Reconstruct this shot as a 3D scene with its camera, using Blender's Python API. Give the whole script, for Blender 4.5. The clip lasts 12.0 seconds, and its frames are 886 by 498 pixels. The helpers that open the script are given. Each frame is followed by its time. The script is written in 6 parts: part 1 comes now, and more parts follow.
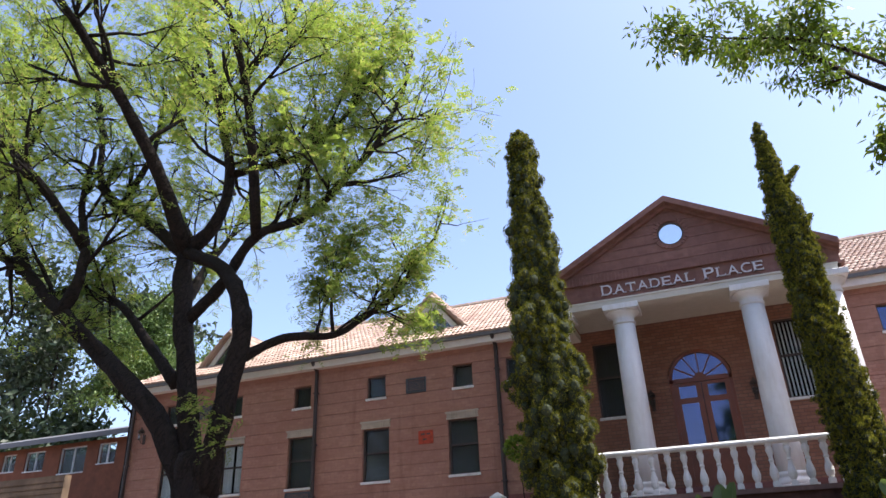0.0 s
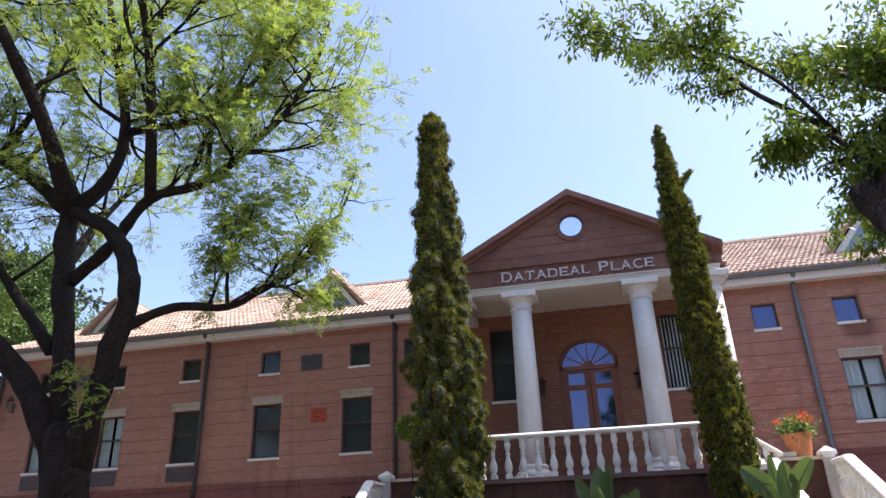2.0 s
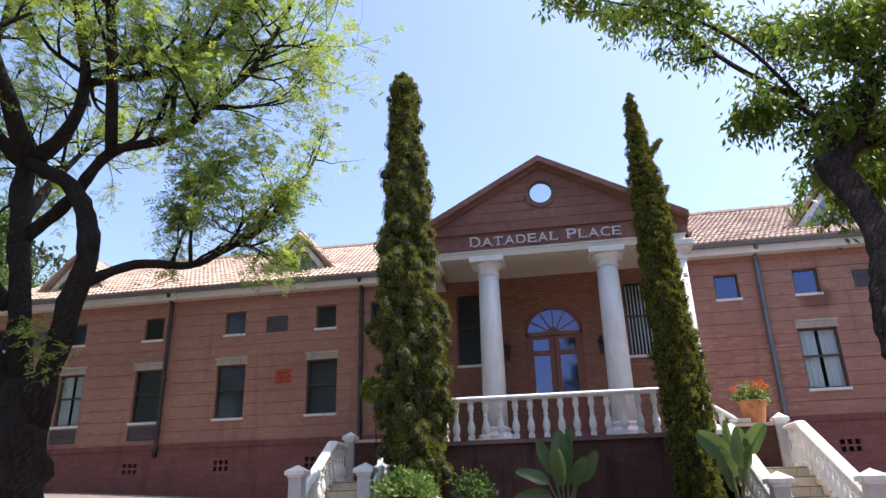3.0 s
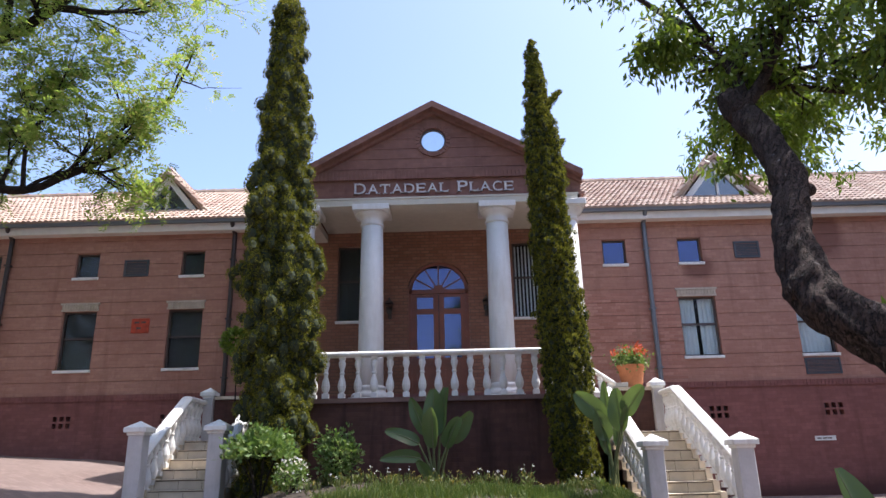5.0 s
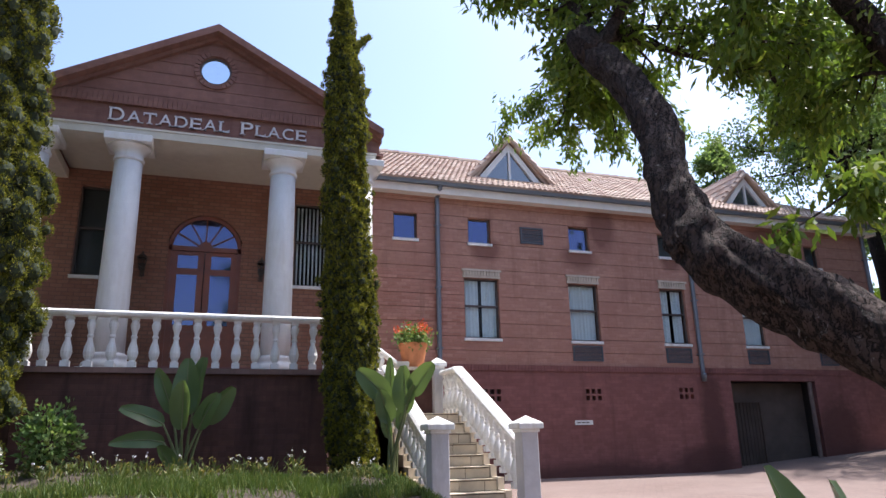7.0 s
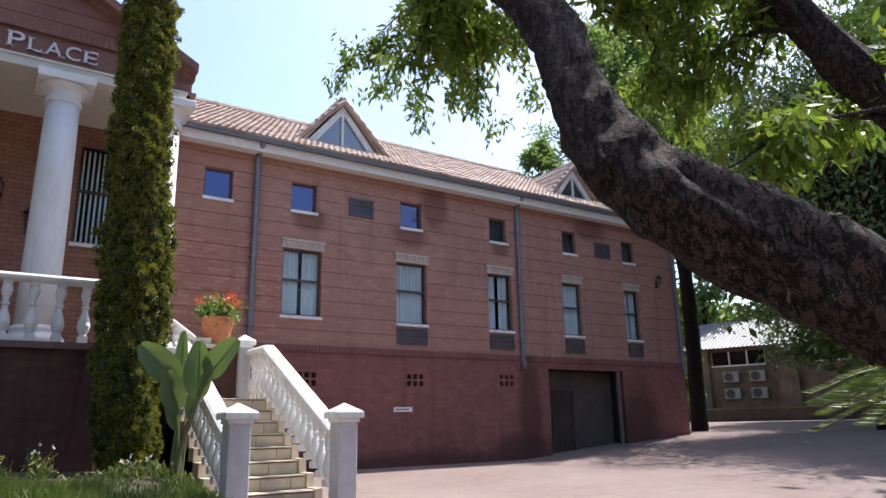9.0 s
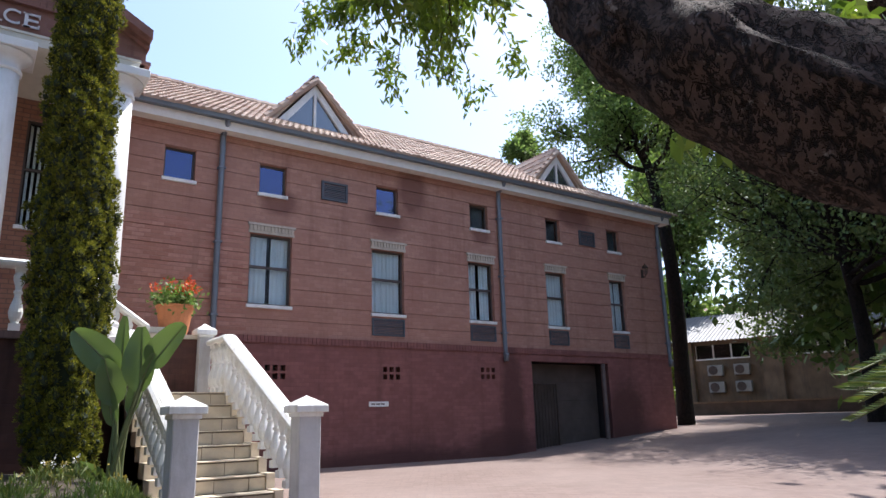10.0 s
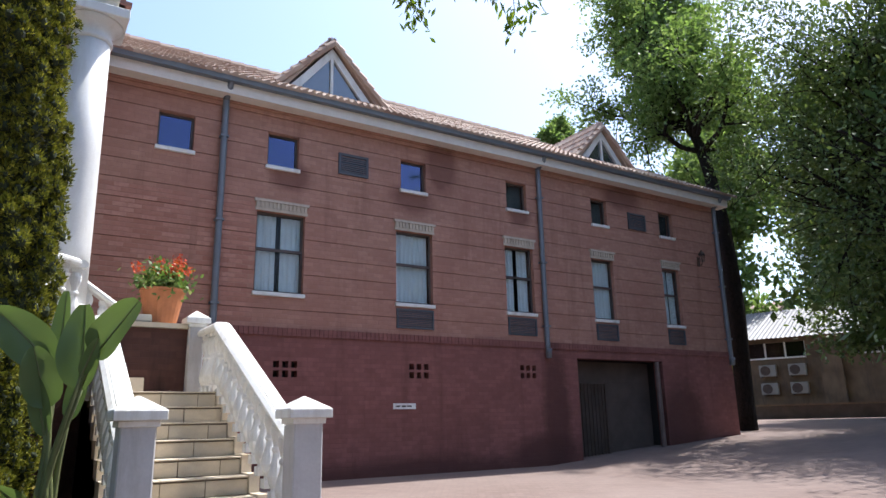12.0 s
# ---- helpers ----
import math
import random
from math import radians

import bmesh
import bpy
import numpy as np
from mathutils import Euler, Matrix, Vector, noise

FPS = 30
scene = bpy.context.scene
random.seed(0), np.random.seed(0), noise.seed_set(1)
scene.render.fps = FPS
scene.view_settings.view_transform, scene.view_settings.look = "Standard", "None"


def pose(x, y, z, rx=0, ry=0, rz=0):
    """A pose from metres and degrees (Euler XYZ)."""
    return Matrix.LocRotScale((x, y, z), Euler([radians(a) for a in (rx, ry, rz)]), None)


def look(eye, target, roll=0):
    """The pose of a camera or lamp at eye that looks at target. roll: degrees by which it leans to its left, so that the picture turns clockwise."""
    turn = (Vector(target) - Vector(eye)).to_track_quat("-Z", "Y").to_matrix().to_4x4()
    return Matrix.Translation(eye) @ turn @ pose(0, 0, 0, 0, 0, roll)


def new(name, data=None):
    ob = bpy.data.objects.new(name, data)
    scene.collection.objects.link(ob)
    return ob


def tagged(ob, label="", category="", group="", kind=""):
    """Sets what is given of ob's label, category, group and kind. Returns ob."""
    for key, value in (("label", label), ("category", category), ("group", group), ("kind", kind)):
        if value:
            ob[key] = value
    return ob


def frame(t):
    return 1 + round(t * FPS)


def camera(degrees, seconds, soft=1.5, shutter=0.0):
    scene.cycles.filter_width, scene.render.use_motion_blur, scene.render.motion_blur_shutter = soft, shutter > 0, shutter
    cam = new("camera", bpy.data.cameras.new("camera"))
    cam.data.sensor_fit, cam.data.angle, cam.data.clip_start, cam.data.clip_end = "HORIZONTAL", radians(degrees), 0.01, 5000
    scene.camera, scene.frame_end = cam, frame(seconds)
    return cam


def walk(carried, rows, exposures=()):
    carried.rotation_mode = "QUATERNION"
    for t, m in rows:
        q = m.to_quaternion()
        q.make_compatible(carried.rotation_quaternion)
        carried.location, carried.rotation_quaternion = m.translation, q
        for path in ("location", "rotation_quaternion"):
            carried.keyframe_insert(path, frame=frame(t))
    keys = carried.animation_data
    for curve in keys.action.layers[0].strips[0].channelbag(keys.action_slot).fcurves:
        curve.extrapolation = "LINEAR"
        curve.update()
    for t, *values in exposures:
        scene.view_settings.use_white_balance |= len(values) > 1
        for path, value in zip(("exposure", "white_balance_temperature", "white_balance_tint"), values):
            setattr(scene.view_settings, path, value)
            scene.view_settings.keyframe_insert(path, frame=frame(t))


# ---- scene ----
cam = camera(65.8, 12.0)
PATH = [
    (0, (0.275, -0.448, 1.375), (-0.371, 1.243, 2.224), -2.3),
    (0.5, (0.288, -0.392, 1.374), (-0.276, 1.33, 2.221), -2.3),
    (1, (0.305, -0.352, 1.362), (-0.187, 1.393, 2.208), -2.2),
    (1.5, (0.282, -0.377, 1.383), (-0.151, 1.392, 2.209), -2.2),
    (2, (0.315, -0.356, 1.36), (-0.082, 1.437, 2.152), -2.0),
    (2.5, (0.315, -0.345, 1.339), (-0.048, 1.475, 2.086), -1.9),
    (4.3, (0.537, 0.478, 1.26), (0.342, 2.368, 1.884), -1.1),
    (4.5, (0.554, 0.615, 1.274), (0.385, 2.508, 1.895), -1.3),
    (5, (0.539, 0.989, 1.25), (0.505, 2.894, 1.858), -1.2),
    (5.5, (0.511, 1.403, 1.274), (0.638, 3.309, 1.864), -1.2),
    (6, (0.444, 1.804, 1.302), (0.748, 3.696, 1.873), -1.2),
    (6.5, (0.456, 2.205, 1.298), (0.92, 4.07, 1.85), -1.2),
    (7, (0.48, 2.581, 1.314), (1.088, 4.406, 1.86), -1.2),
    (7.5, (0.497, 2.925, 1.342), (1.303, 4.673, 1.886), -1.0),
    (7.7, (0.522, 3.068, 1.32), (1.394, 4.783, 1.864), -0.8),
    (9.5, (1.275, 4.218, 1.437), (2.372, 5.82, 1.918), -1.4),
    (10, (1.574, 4.562, 1.382), (2.689, 6.151, 1.864), -1.5),
    (10.5, (1.823, 4.946, 1.423), (2.95, 6.529, 1.899), -1.5),
    (11, (2.101, 5.342, 1.453), (3.223, 6.928, 1.925), -1.4),
    (11.5, (2.283, 5.789, 1.363), (3.381, 7.388, 1.849), -1.5),
    (12, (2.648, 6.247, 1.449), (3.689, 7.883, 1.936), -1.2),
]
walk(cam, [(t, look(eye, target, roll)) for t, eye, target, roll in PATH], [(0.0, 1.15, 6230, 17), (5.0, 1.16, 6080, 17), (9.5, 1.1, 5990, 13), (12.0, 1.07, 5940, 11)])

# ---- world, sun and exposure ----
SUN_EL, SUN_AZ = 62.0, 12.0        # height; bearing from +x towards +y
world = bpy.data.worlds.new("world")
scene.world = world
world.use_nodes = True
wn = world.node_tree
sky = wn.nodes.new("ShaderNodeTexSky")
sky.sky_type, sky.sun_disc = "NISHITA", False
sky.sun_elevation, sky.sun_rotation = radians(SUN_EL), radians(90 - SUN_AZ)
sky.air_density, sky.dust_density, sky.ozone_density = 1.0, 2.3, 0.7
bg = wn.nodes["Background"]
bg.inputs["Strength"].default_value = 0.145
wn.links.new(sky.outputs[0], bg.inputs["Color"])
sun = new("sun", bpy.data.lights.new("sun", "SUN"))
sun.data.energy, sun.data.angle, sun.data.color = 4.0, radians(0.55), (1.0, 0.94, 0.85)
ce = math.cos(radians(SUN_EL))
sun_dir = Vector((ce * math.cos(radians(SUN_AZ)), ce * math.sin(radians(SUN_AZ)), math.sin(radians(SUN_EL))))
sun.matrix_world = look(sun_dir * 60, (0, 0, 0))

# ---- materials ----
def mat(name, rough=0.7, metal=0.0, spec=0.5):
    m = bpy.data.materials.new(name)
    m.use_nodes = True
    b = m.node_tree.nodes["Principled BSDF"]
    b.inputs["Roughness"].default_value = rough
    b.inputs["Metallic"].default_value = metal
    b.inputs["Specular IOR Level"].default_value = spec
    return m, m.node_tree, b


def coords(nt, scale=(1, 1, 1), turn=(0, 0, 0), local=False):
    tc = nt.nodes.new("ShaderNodeTexCoord")
    if local:
        src = tc.outputs["Object"]
    else:
        src = nt.nodes.new("ShaderNodeNewGeometry").outputs["Position"]
    mp = nt.nodes.new("ShaderNodeMapping")
    mp.inputs["Scale"].default_value = scale
    mp.inputs["Rotation"].default_value = turn
    nt.links.new(src, mp.inputs["Vector"])
    return mp.outputs[0]


def noise_tex(nt, vec, scale, detail=4.0, rough=0.55):
    n = nt.nodes.new("ShaderNodeTexNoise")
    n.inputs["Scale"].default_value, n.inputs["Detail"].default_value, n.inputs["Roughness"].default_value = scale, detail, rough
    nt.links.new(vec, n.inputs["Vector"])
    return n.outputs["Fac"]


def ramp(nt, fac, stops):
    r = nt.nodes.new("ShaderNodeValToRGB")
    e = r.color_ramp.elements
    while len(e) < len(stops):
        e.new(0.5)
    for el, (p, c) in zip(e, stops):
        el.position, el.color = p, (*c, 1) if len(c) == 3 else c
    nt.links.new(fac, r.inputs[0])
    return r.outputs[0]


def mix(nt, fac, a, b, mode="MIX"):
    m = nt.nodes.new("ShaderNodeMix")
    m.data_type, m.blend_type = "RGBA", mode
    for sock, v in ((m.inputs[0], fac), (m.inputs[6], a), (m.inputs[7], b)):
        if isinstance(v, (int, float)):
            sock.default_value = v
        elif isinstance(v, tuple):
            sock.default_value = (*v, 1) if len(v) == 3 else v
        else:
            nt.links.new(v, sock)
    return m.outputs[2]


def bump(nt, b, height, strength=0.3, dist=0.01):
    n = nt.nodes.new("ShaderNodeBump")
    n.inputs["Strength"].default_value, n.inputs["Distance"].default_value = strength, dist
    nt.links.new(height, n.inputs["Height"])
    nt.links.new(n.outputs[0], b.inputs["Normal"])


def plain(name, c, rough=0.6, var=0.12, scale=6.0, metal=0.0, bumps=0.15, fine=60.0, dirt=None, spec=0.5):
    """Paint, metal or plaster: one colour, mottled at two scales, with a fine relief and, if given, dirt."""
    m, nt, b = mat(name, rough, metal, spec)
    v = coords(nt)
    big = noise_tex(nt, v, scale)
    small = noise_tex(nt, v, fine, 3)
    lo, hi = tuple(x * (1 - var) for x in c), tuple(min(1, x * (1 + var)) for x in c)
    col = ramp(nt, big, [(0.3, lo), (0.7, hi)])
    col = mix(nt, ramp(nt, small, [(0.35, (0, 0, 0)), (0.75, (0.35,) * 3)]), col, tuple(x * 0.75 for x in c))
    if dirt:
        d = noise_tex(nt, coords(nt, (3, 3, 0.6)), 1.6, 6, 0.65)
        col = mix(nt, ramp(nt, d, [(0.5, (0, 0, 0)), (0.72, (0.8,) * 3)]), col, dirt)
    nt.links.new(col, b.inputs["Base Color"])
    bump(nt, b, small, bumps, 0.004)
    return m


def blot(nt, col, at, size, c, most=0.8):
    """A stain of its own shape round one place on a wall."""
    g = nt.nodes.new("ShaderNodeNewGeometry").outputs["Position"]
    mp = nt.nodes.new("ShaderNodeMapping")
    mp.vector_type = "TEXTURE"
    mp.inputs["Location"].default_value, mp.inputs["Scale"].default_value = at, size
    nt.links.new(g, mp.inputs["Vector"])
    wob = mix(nt, 0.35, mp.outputs[0], noise_tex(nt, coords(nt), 3.5, 5, 0.65))
    sph = nt.nodes.new("ShaderNodeTexGradient")
    sph.gradient_type = "SPHERICAL"
    sub = nt.nodes.new("ShaderNodeVectorMath")
    sub.operation = "SUBTRACT"
    sub.inputs[1].default_value = (0.175, 0.175, 0.175)
    nt.links.new(wob, sub.inputs[0]), nt.links.new(sub.outputs[0], sph.inputs["Vector"])
    return mix(nt, ramp(nt, sph.outputs["Fac"], [(0.3, (0, 0, 0)), (0.62, (most,) * 3)]), col, c)


def brickwork(name, c1, c2, mortar, stain, seed=0.0, rough=0.85, joint=0.006, relief=0.5, damp=0.0, blots=()):
    """Stretcher-bond brick for walls along x (and y), with courses of 86 mm, mottling and stains."""
    m, nt, b = mat(name, rough, spec=0.25)
    g = nt.nodes.new("ShaderNodeNewGeometry").outputs["Position"]
    sep = nt.nodes.new("ShaderNodeSeparateXYZ")
    nt.links.new(g, sep.inputs[0])
    add = nt.nodes.new("ShaderNodeMath")
    nt.links.new(sep.outputs[0], add.inputs[0]), nt.links.new(sep.outputs[1], add.inputs[1])
    up = nt.nodes.new("ShaderNodeMath")
    up.inputs[1].default_value = 0.032
    nt.links.new(sep.outputs[2], up.inputs[0])
    com = nt.nodes.new("ShaderNodeCombineXYZ")
    nt.links.new(add.outputs[0], com.inputs[0]), nt.links.new(up.outputs[0], com.inputs[1])
    br = nt.nodes.new("ShaderNodeTexBrick")
    br.inputs["Scale"].default_value = 1.0
    br.inputs["Brick Width"].default_value, br.inputs["Row Height"].default_value = 0.232, 0.086
    br.inputs["Mortar Size"].default_value, br.inputs["Mortar Smooth"].default_value = joint, 0.4
    br.inputs["Bias"].default_value = 0.0
    br.inputs["Color1"].default_value, br.inputs["Color2"].default_value, br.inputs["Mortar"].default_value = (*c1, 1), (*c2, 1), (*mortar, 1)
    nt.links.new(com.outputs[0], br.inputs["Vector"])
    v = coords(nt)
    big, mid, fine = noise_tex(nt, v, 0.9, 5), noise_tex(nt, v, 9.0, 4), noise_tex(nt, v, 90.0, 3)
    col = mix(nt, ramp(nt, mid, [(0.3, (0, 0, 0)), (0.8, (0.5,) * 3)]), br.outputs["Color"], tuple(x * 0.7 for x in c2))
    col = mix(nt, ramp(nt, big, [(0.42, (0, 0, 0)), (0.75, (0.55,) * 3)]), col, stain)
    streak = noise_tex(nt, coords(nt, (2.2, 2.2, 0.25 if damp < 1 else 0.1)), 1.3, 5, 0.6)
    col = mix(nt, ramp(nt, streak, [(0.55 - 0.12 * damp, (0, 0, 0)), (0.75 - 0.12 * damp, (0.5 + 0.4 * damp,) * 3)]), col, tuple(x * 0.6 for x in stain))
    for at, size in blots:
        col = blot(nt, col, at, size, tuple(x * 0.55 for x in stain))
    nt.links.new(col, b.inputs["Base Color"])
    h = mix(nt, 0.35, br.outputs["Fac"], fine)
    inv = nt.nodes.new("ShaderNodeInvert")
    nt.links.new(h, inv.inputs["Color"])
    bump(nt, b, inv.outputs[0], relief, 0.008)
    return m


def glassy(name, tint, rough=0.03, ior=1.55):
    m, nt, b = mat(name, rough)
    b.inputs["Base Color"].default_value = (*tint, 1)
    b.inputs["Transmission Weight"].default_value = 1.0
    b.inputs["IOR"].default_value = ior
    wav = noise_tex(nt, coords(nt), 2.0, 2)
    bump(nt, b, wav, 0.03, 0.02)
    return m


def leafy(name, c1, c2, c3=None, trans=0.45, rough=0.5, spec=0.35):
    """Leaves: each a little different, partly letting the light through."""
    m, nt, b = mat(name, rough, spec=spec)
    r = nt.nodes.new("ShaderNodeNewGeometry").outputs["Random Per Island"]
    stops = [(0.0, c1), (0.75, c2)] + ([(1.0, c3)] if c3 else [])
    col = ramp(nt, r, stops)
    patch = noise_tex(nt, coords(nt), 0.8, 3)
    col = mix(nt, ramp(nt, patch, [(0.35, (0, 0, 0)), (0.7, (0.5,) * 3)]), col, tuple(x * 1.25 for x in c2))
    nt.links.new(col, b.inputs["Base Color"])
    t = nt.nodes.new("ShaderNodeBsdfTranslucent")
    bright = mix(nt, 1.0, col, (1.0, 1.0, 0.55), "MULTIPLY")
    nt.links.new(bright, t.inputs["Color"])
    ms = nt.nodes.new("ShaderNodeMixShader")
    ms.inputs[0].default_value = trans
    nt.links.new(b.outputs[0], ms.inputs[1]), nt.links.new(t.outputs[0], ms.inputs[2])
    nt.links.new(ms.outputs[0], nt.nodes["Material Output"].inputs["Surface"])
    return m


def barky(name, c1, c2, scale=14.0, strength=0.9, lichen=None):
    """Bark in small plates with dark cracks between them, and lichen on some."""
    m, nt, b = mat(name, 0.9, spec=0.2)
    v = coords(nt, (1, 1, 0.6))
    vor = nt.nodes.new("ShaderNodeTexVoronoi")
    vor.feature = "DISTANCE_TO_EDGE"
    vor.inputs["Scale"].default_value = scale
    warp = mix(nt, 0.3, v, noise_tex(nt, v, 9.0, 5, 0.65))
    nt.links.new(warp, vor.inputs["Vector"])
    crack = ramp(nt, vor.outputs["Distance"], [(0.0, (0, 0, 0)), (0.14, (1, 1, 1))])
    n1 = noise_tex(nt, v, 40.0, 5)
    col = ramp(nt, n1, [(0.3, tuple((x + y) / 2 for x, y in zip(c1, c2))), (0.7, c2)])
    if lichen:
        col = mix(nt, ramp(nt, noise_tex(nt, coords(nt), 13.0, 6, 0.7), [(0.62, (0, 0, 0)), (0.68, (0.8,) * 3)]), col, lichen)
    col = mix(nt, crack, c1, col)
    nt.links.new(col, b.inputs["Base Color"])
    bump(nt, b, mix(nt, 0.35, crack, n1), strength, 0.03)
    return m


M_BRICK = brickwork("face_brick", (0.465, 0.262, 0.196), (0.38, 0.204, 0.151), (0.36, 0.204, 0.163), (0.305, 0.14, 0.108), blots=(((10.35, 18.35, 6.95), (0.5, 2, 0.8)), ((6.9, 18.35, 6.1), (0.5, 2, 0.35)), ((9.6, 18.35, 6.05), (0.6, 2, 0.4)), ((12.5, 18.35, 6.1), (0.4, 2, 0.3)), ((16.0, 18.35, 7.1), (0.8, 2, 0.4))))
M_PORTICO = brickwork("portico_brick", (0.36, 0.185, 0.125), (0.27, 0.128, 0.085), (0.17, 0.105, 0.08), (0.23, 0.1, 0.07), joint=0.011, relief=0.8)


def brick_piece_mat():
    """Single face bricks, each fired a little differently."""
    m, nt, b = mat("single_face_brick", 0.85, spec=0.25)
    o = nt.nodes.new("ShaderNodeObjectInfo").outputs["Random"]
    v = coords(nt)
    col = ramp(nt, o, [(0.0, (0.33, 0.155, 0.115)), (0.5, (0.4, 0.2, 0.152)), (1.0, (0.47, 0.255, 0.198))])
    col = mix(nt, ramp(nt, noise_tex(nt, v, 14.0, 4), [(0.4, (0, 0, 0)), (0.8, (0.5,) * 3)]), col, (0.26, 0.12, 0.092))
    nt.links.new(col, b.inputs["Base Color"])
    bump(nt, b, noise_tex(nt, v, 90.0, 3), 0.4, 0.004)
    return m


M_BRICKPIECE = brick_piece_mat()
M_GABLE = brickwork("gable_brick", (0.295, 0.155, 0.124), (0.235, 0.12, 0.097), (0.25, 0.145, 0.122), (0.165, 0.078, 0.068), seed=2.0)
M_PLINTH = brickwork("plinth_brick", (0.285, 0.122, 0.107), (0.225, 0.093, 0.082), (0.2, 0.09, 0.08), (0.155, 0.066, 0.058), joint=0.005, relief=0.5, blots=(((13.3, 18.35, 1.6), (0.45, 2, 1.9)), ((13.0, 18.35, 0.7), (1.2, 2, 0.5)), ((17.6, 18.35, 1.3), (1.0, 2, 1.2)), ((6.0, 18.35, 0.4), (2.5, 2, 0.5)), ((10.0, 18.35, 0.4), (3.0, 2, 0.45))))
# stained brick, its base also darkened for the podium's shade
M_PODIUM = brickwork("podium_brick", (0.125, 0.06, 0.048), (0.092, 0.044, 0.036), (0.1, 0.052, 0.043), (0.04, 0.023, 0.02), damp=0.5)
# rough white plaster; grey of the shaded faces put into its colour
M_PLASTER = plain("shade_grey_rough_plaster", (0.5, 0.49, 0.49), 0.8, 0.08, 5.0, bumps=0.5, fine=40.0, dirt=(0.36, 0.34, 0.32))
M_WHITE = plain("white_paint", (0.74, 0.74, 0.72), 0.55, 0.05, dirt=(0.5, 0.47, 0.42))
M_CREAM = plain("cream_plaster", (0.58, 0.55, 0.47), 0.7, 0.06)
M_LETTER = plain("dull_white_letter_paint", (0.62, 0.6, 0.62), 0.6, 0.06)
M_LINTEL = plain("weathered_cream_lintel", (0.5, 0.44, 0.36), 0.75, 0.12, dirt=(0.3, 0.25, 0.2))
M_COLUMN = plain("column_paint", (0.72, 0.72, 0.71), 0.5, 0.04, dirt=(0.58, 0.56, 0.52))
M_FASCIA = plain("fascia_paint", (0.72, 0.68, 0.62), 0.6, 0.06)
M_METAL = plain("grey_gutter_metal", (0.16, 0.18, 0.21), 0.45, 0.08, metal=0.2)
# left downpipes: same grey metal with its shade put into the colour
M_SHADEPIPE = plain("shade_brown_pipe", (0.045, 0.032, 0.03), 0.5, 0.12)
M_FRAME = plain("brown_frame", (0.08, 0.058, 0.05), 0.5, 0.15)
# near-black that paints the shade of rooms, vents and garage
M_DARK = plain("unlit_interior_shade", (0.035, 0.032, 0.032), 0.9)
M_GRILLE = plain("grey_grille", (0.075, 0.08, 0.095), 0.55)
# portico blind colour; behind wing panes it stands for grey-green reflections
M_BLIND = plain("grey_green_blind_and_reflection", (0.085, 0.082, 0.075), 0.9, 0.1)
M_CURTAIN = plain("net_curtain", (0.76, 0.75, 0.71), 0.9, 0.08)
M_GLASS = glassy("window_glass", (0.8, 0.88, 0.92), 0.03, 1.22)
# blue tint puts the colour of the mirrored sky into these panes
M_BLUEGLASS = glassy("sky_reflection_blue_glass", (0.12, 0.15, 0.4), 0.04, 2.1)
M_BLUEGLASS.node_tree.nodes["Principled BSDF"].inputs["Specular Tint"].default_value = (0.55, 0.62, 1.0, 1)
M_DORMERGLASS = plain("dull_dormer_glass", (0.045, 0.05, 0.065), 0.07, 0.2, 1.5, bumps=0.02, spec=0.9)
M_DORMERGLASS.node_tree.nodes["Principled BSDF"].inputs["IOR"].default_value = 1.9
M_MIRRORGLASS = plain("silvered_glass", (0.78, 0.84, 0.9), 0.05, 0.02, metal=1.0, bumps=0.0)
M_WOOD = plain("red_brown_door_wood", (0.22, 0.06, 0.026), 0.4, 0.2, 3.0)
M_TILE = plain("cream_stair_tile", (0.58, 0.50, 0.38), 0.5, 0.14, 4.0)
M_GROUT = plain("dark_grout", (0.16, 0.13, 0.10), 0.9)
M_COPING = brickwork("coping_brick", (0.24, 0.15, 0.13), (0.19, 0.12, 0.105), (0.15, 0.1, 0.09), (0.12, 0.08, 0.07))
M_RUST = plain("orange_red_panel", (0.42, 0.055, 0.02), 0.6, 0.35, 9.0)
M_TERRA = plain("terracotta", (0.52, 0.20, 0.085), 0.8, 0.15, 8.0)
M_SOIL = plain("soil", (0.055, 0.04, 0.028), 0.95, 0.4, 5.0, bumps=0.8, fine=25.0)


def roof_mat():
    m, nt, b = mat("clay_roof_tile", 0.8, spec=0.3)
    r = nt.nodes.new("ShaderNodeNewGeometry").outputs["Random Per Island"]
    o = nt.nodes.new("ShaderNodeObjectInfo").outputs["Random"]
    add = nt.nodes.new("ShaderNodeMath")
    add.operation = "ADD"
    nt.links.new(r, add.inputs[0]), nt.links.new(o, add.inputs[1])
    fr = nt.nodes.new("ShaderNodeMath")
    fr.operation = "FRACT"
    nt.links.new(add.outputs[0], fr.inputs[0])
    col = ramp(nt, fr.outputs[0], [(0.0, (0.33, 0.23, 0.18)), (0.5, (0.41, 0.308, 0.245)), (1.0, (0.47, 0.378, 0.305))])
    v = coords(nt)
    col = mix(nt, ramp(nt, noise_tex(nt, v, 1.2, 6, 0.6), [(0.5, (0, 0, 0)), (0.75, (0.6,) * 3)]), col, (0.22, 0.15, 0.12))
    nt.links.new(col, b.inputs["Base Color"])
    bump(nt, b, noise_tex(nt, v, 70.0, 3), 0.3, 0.004)
    return m


M_ROOF = roof_mat()


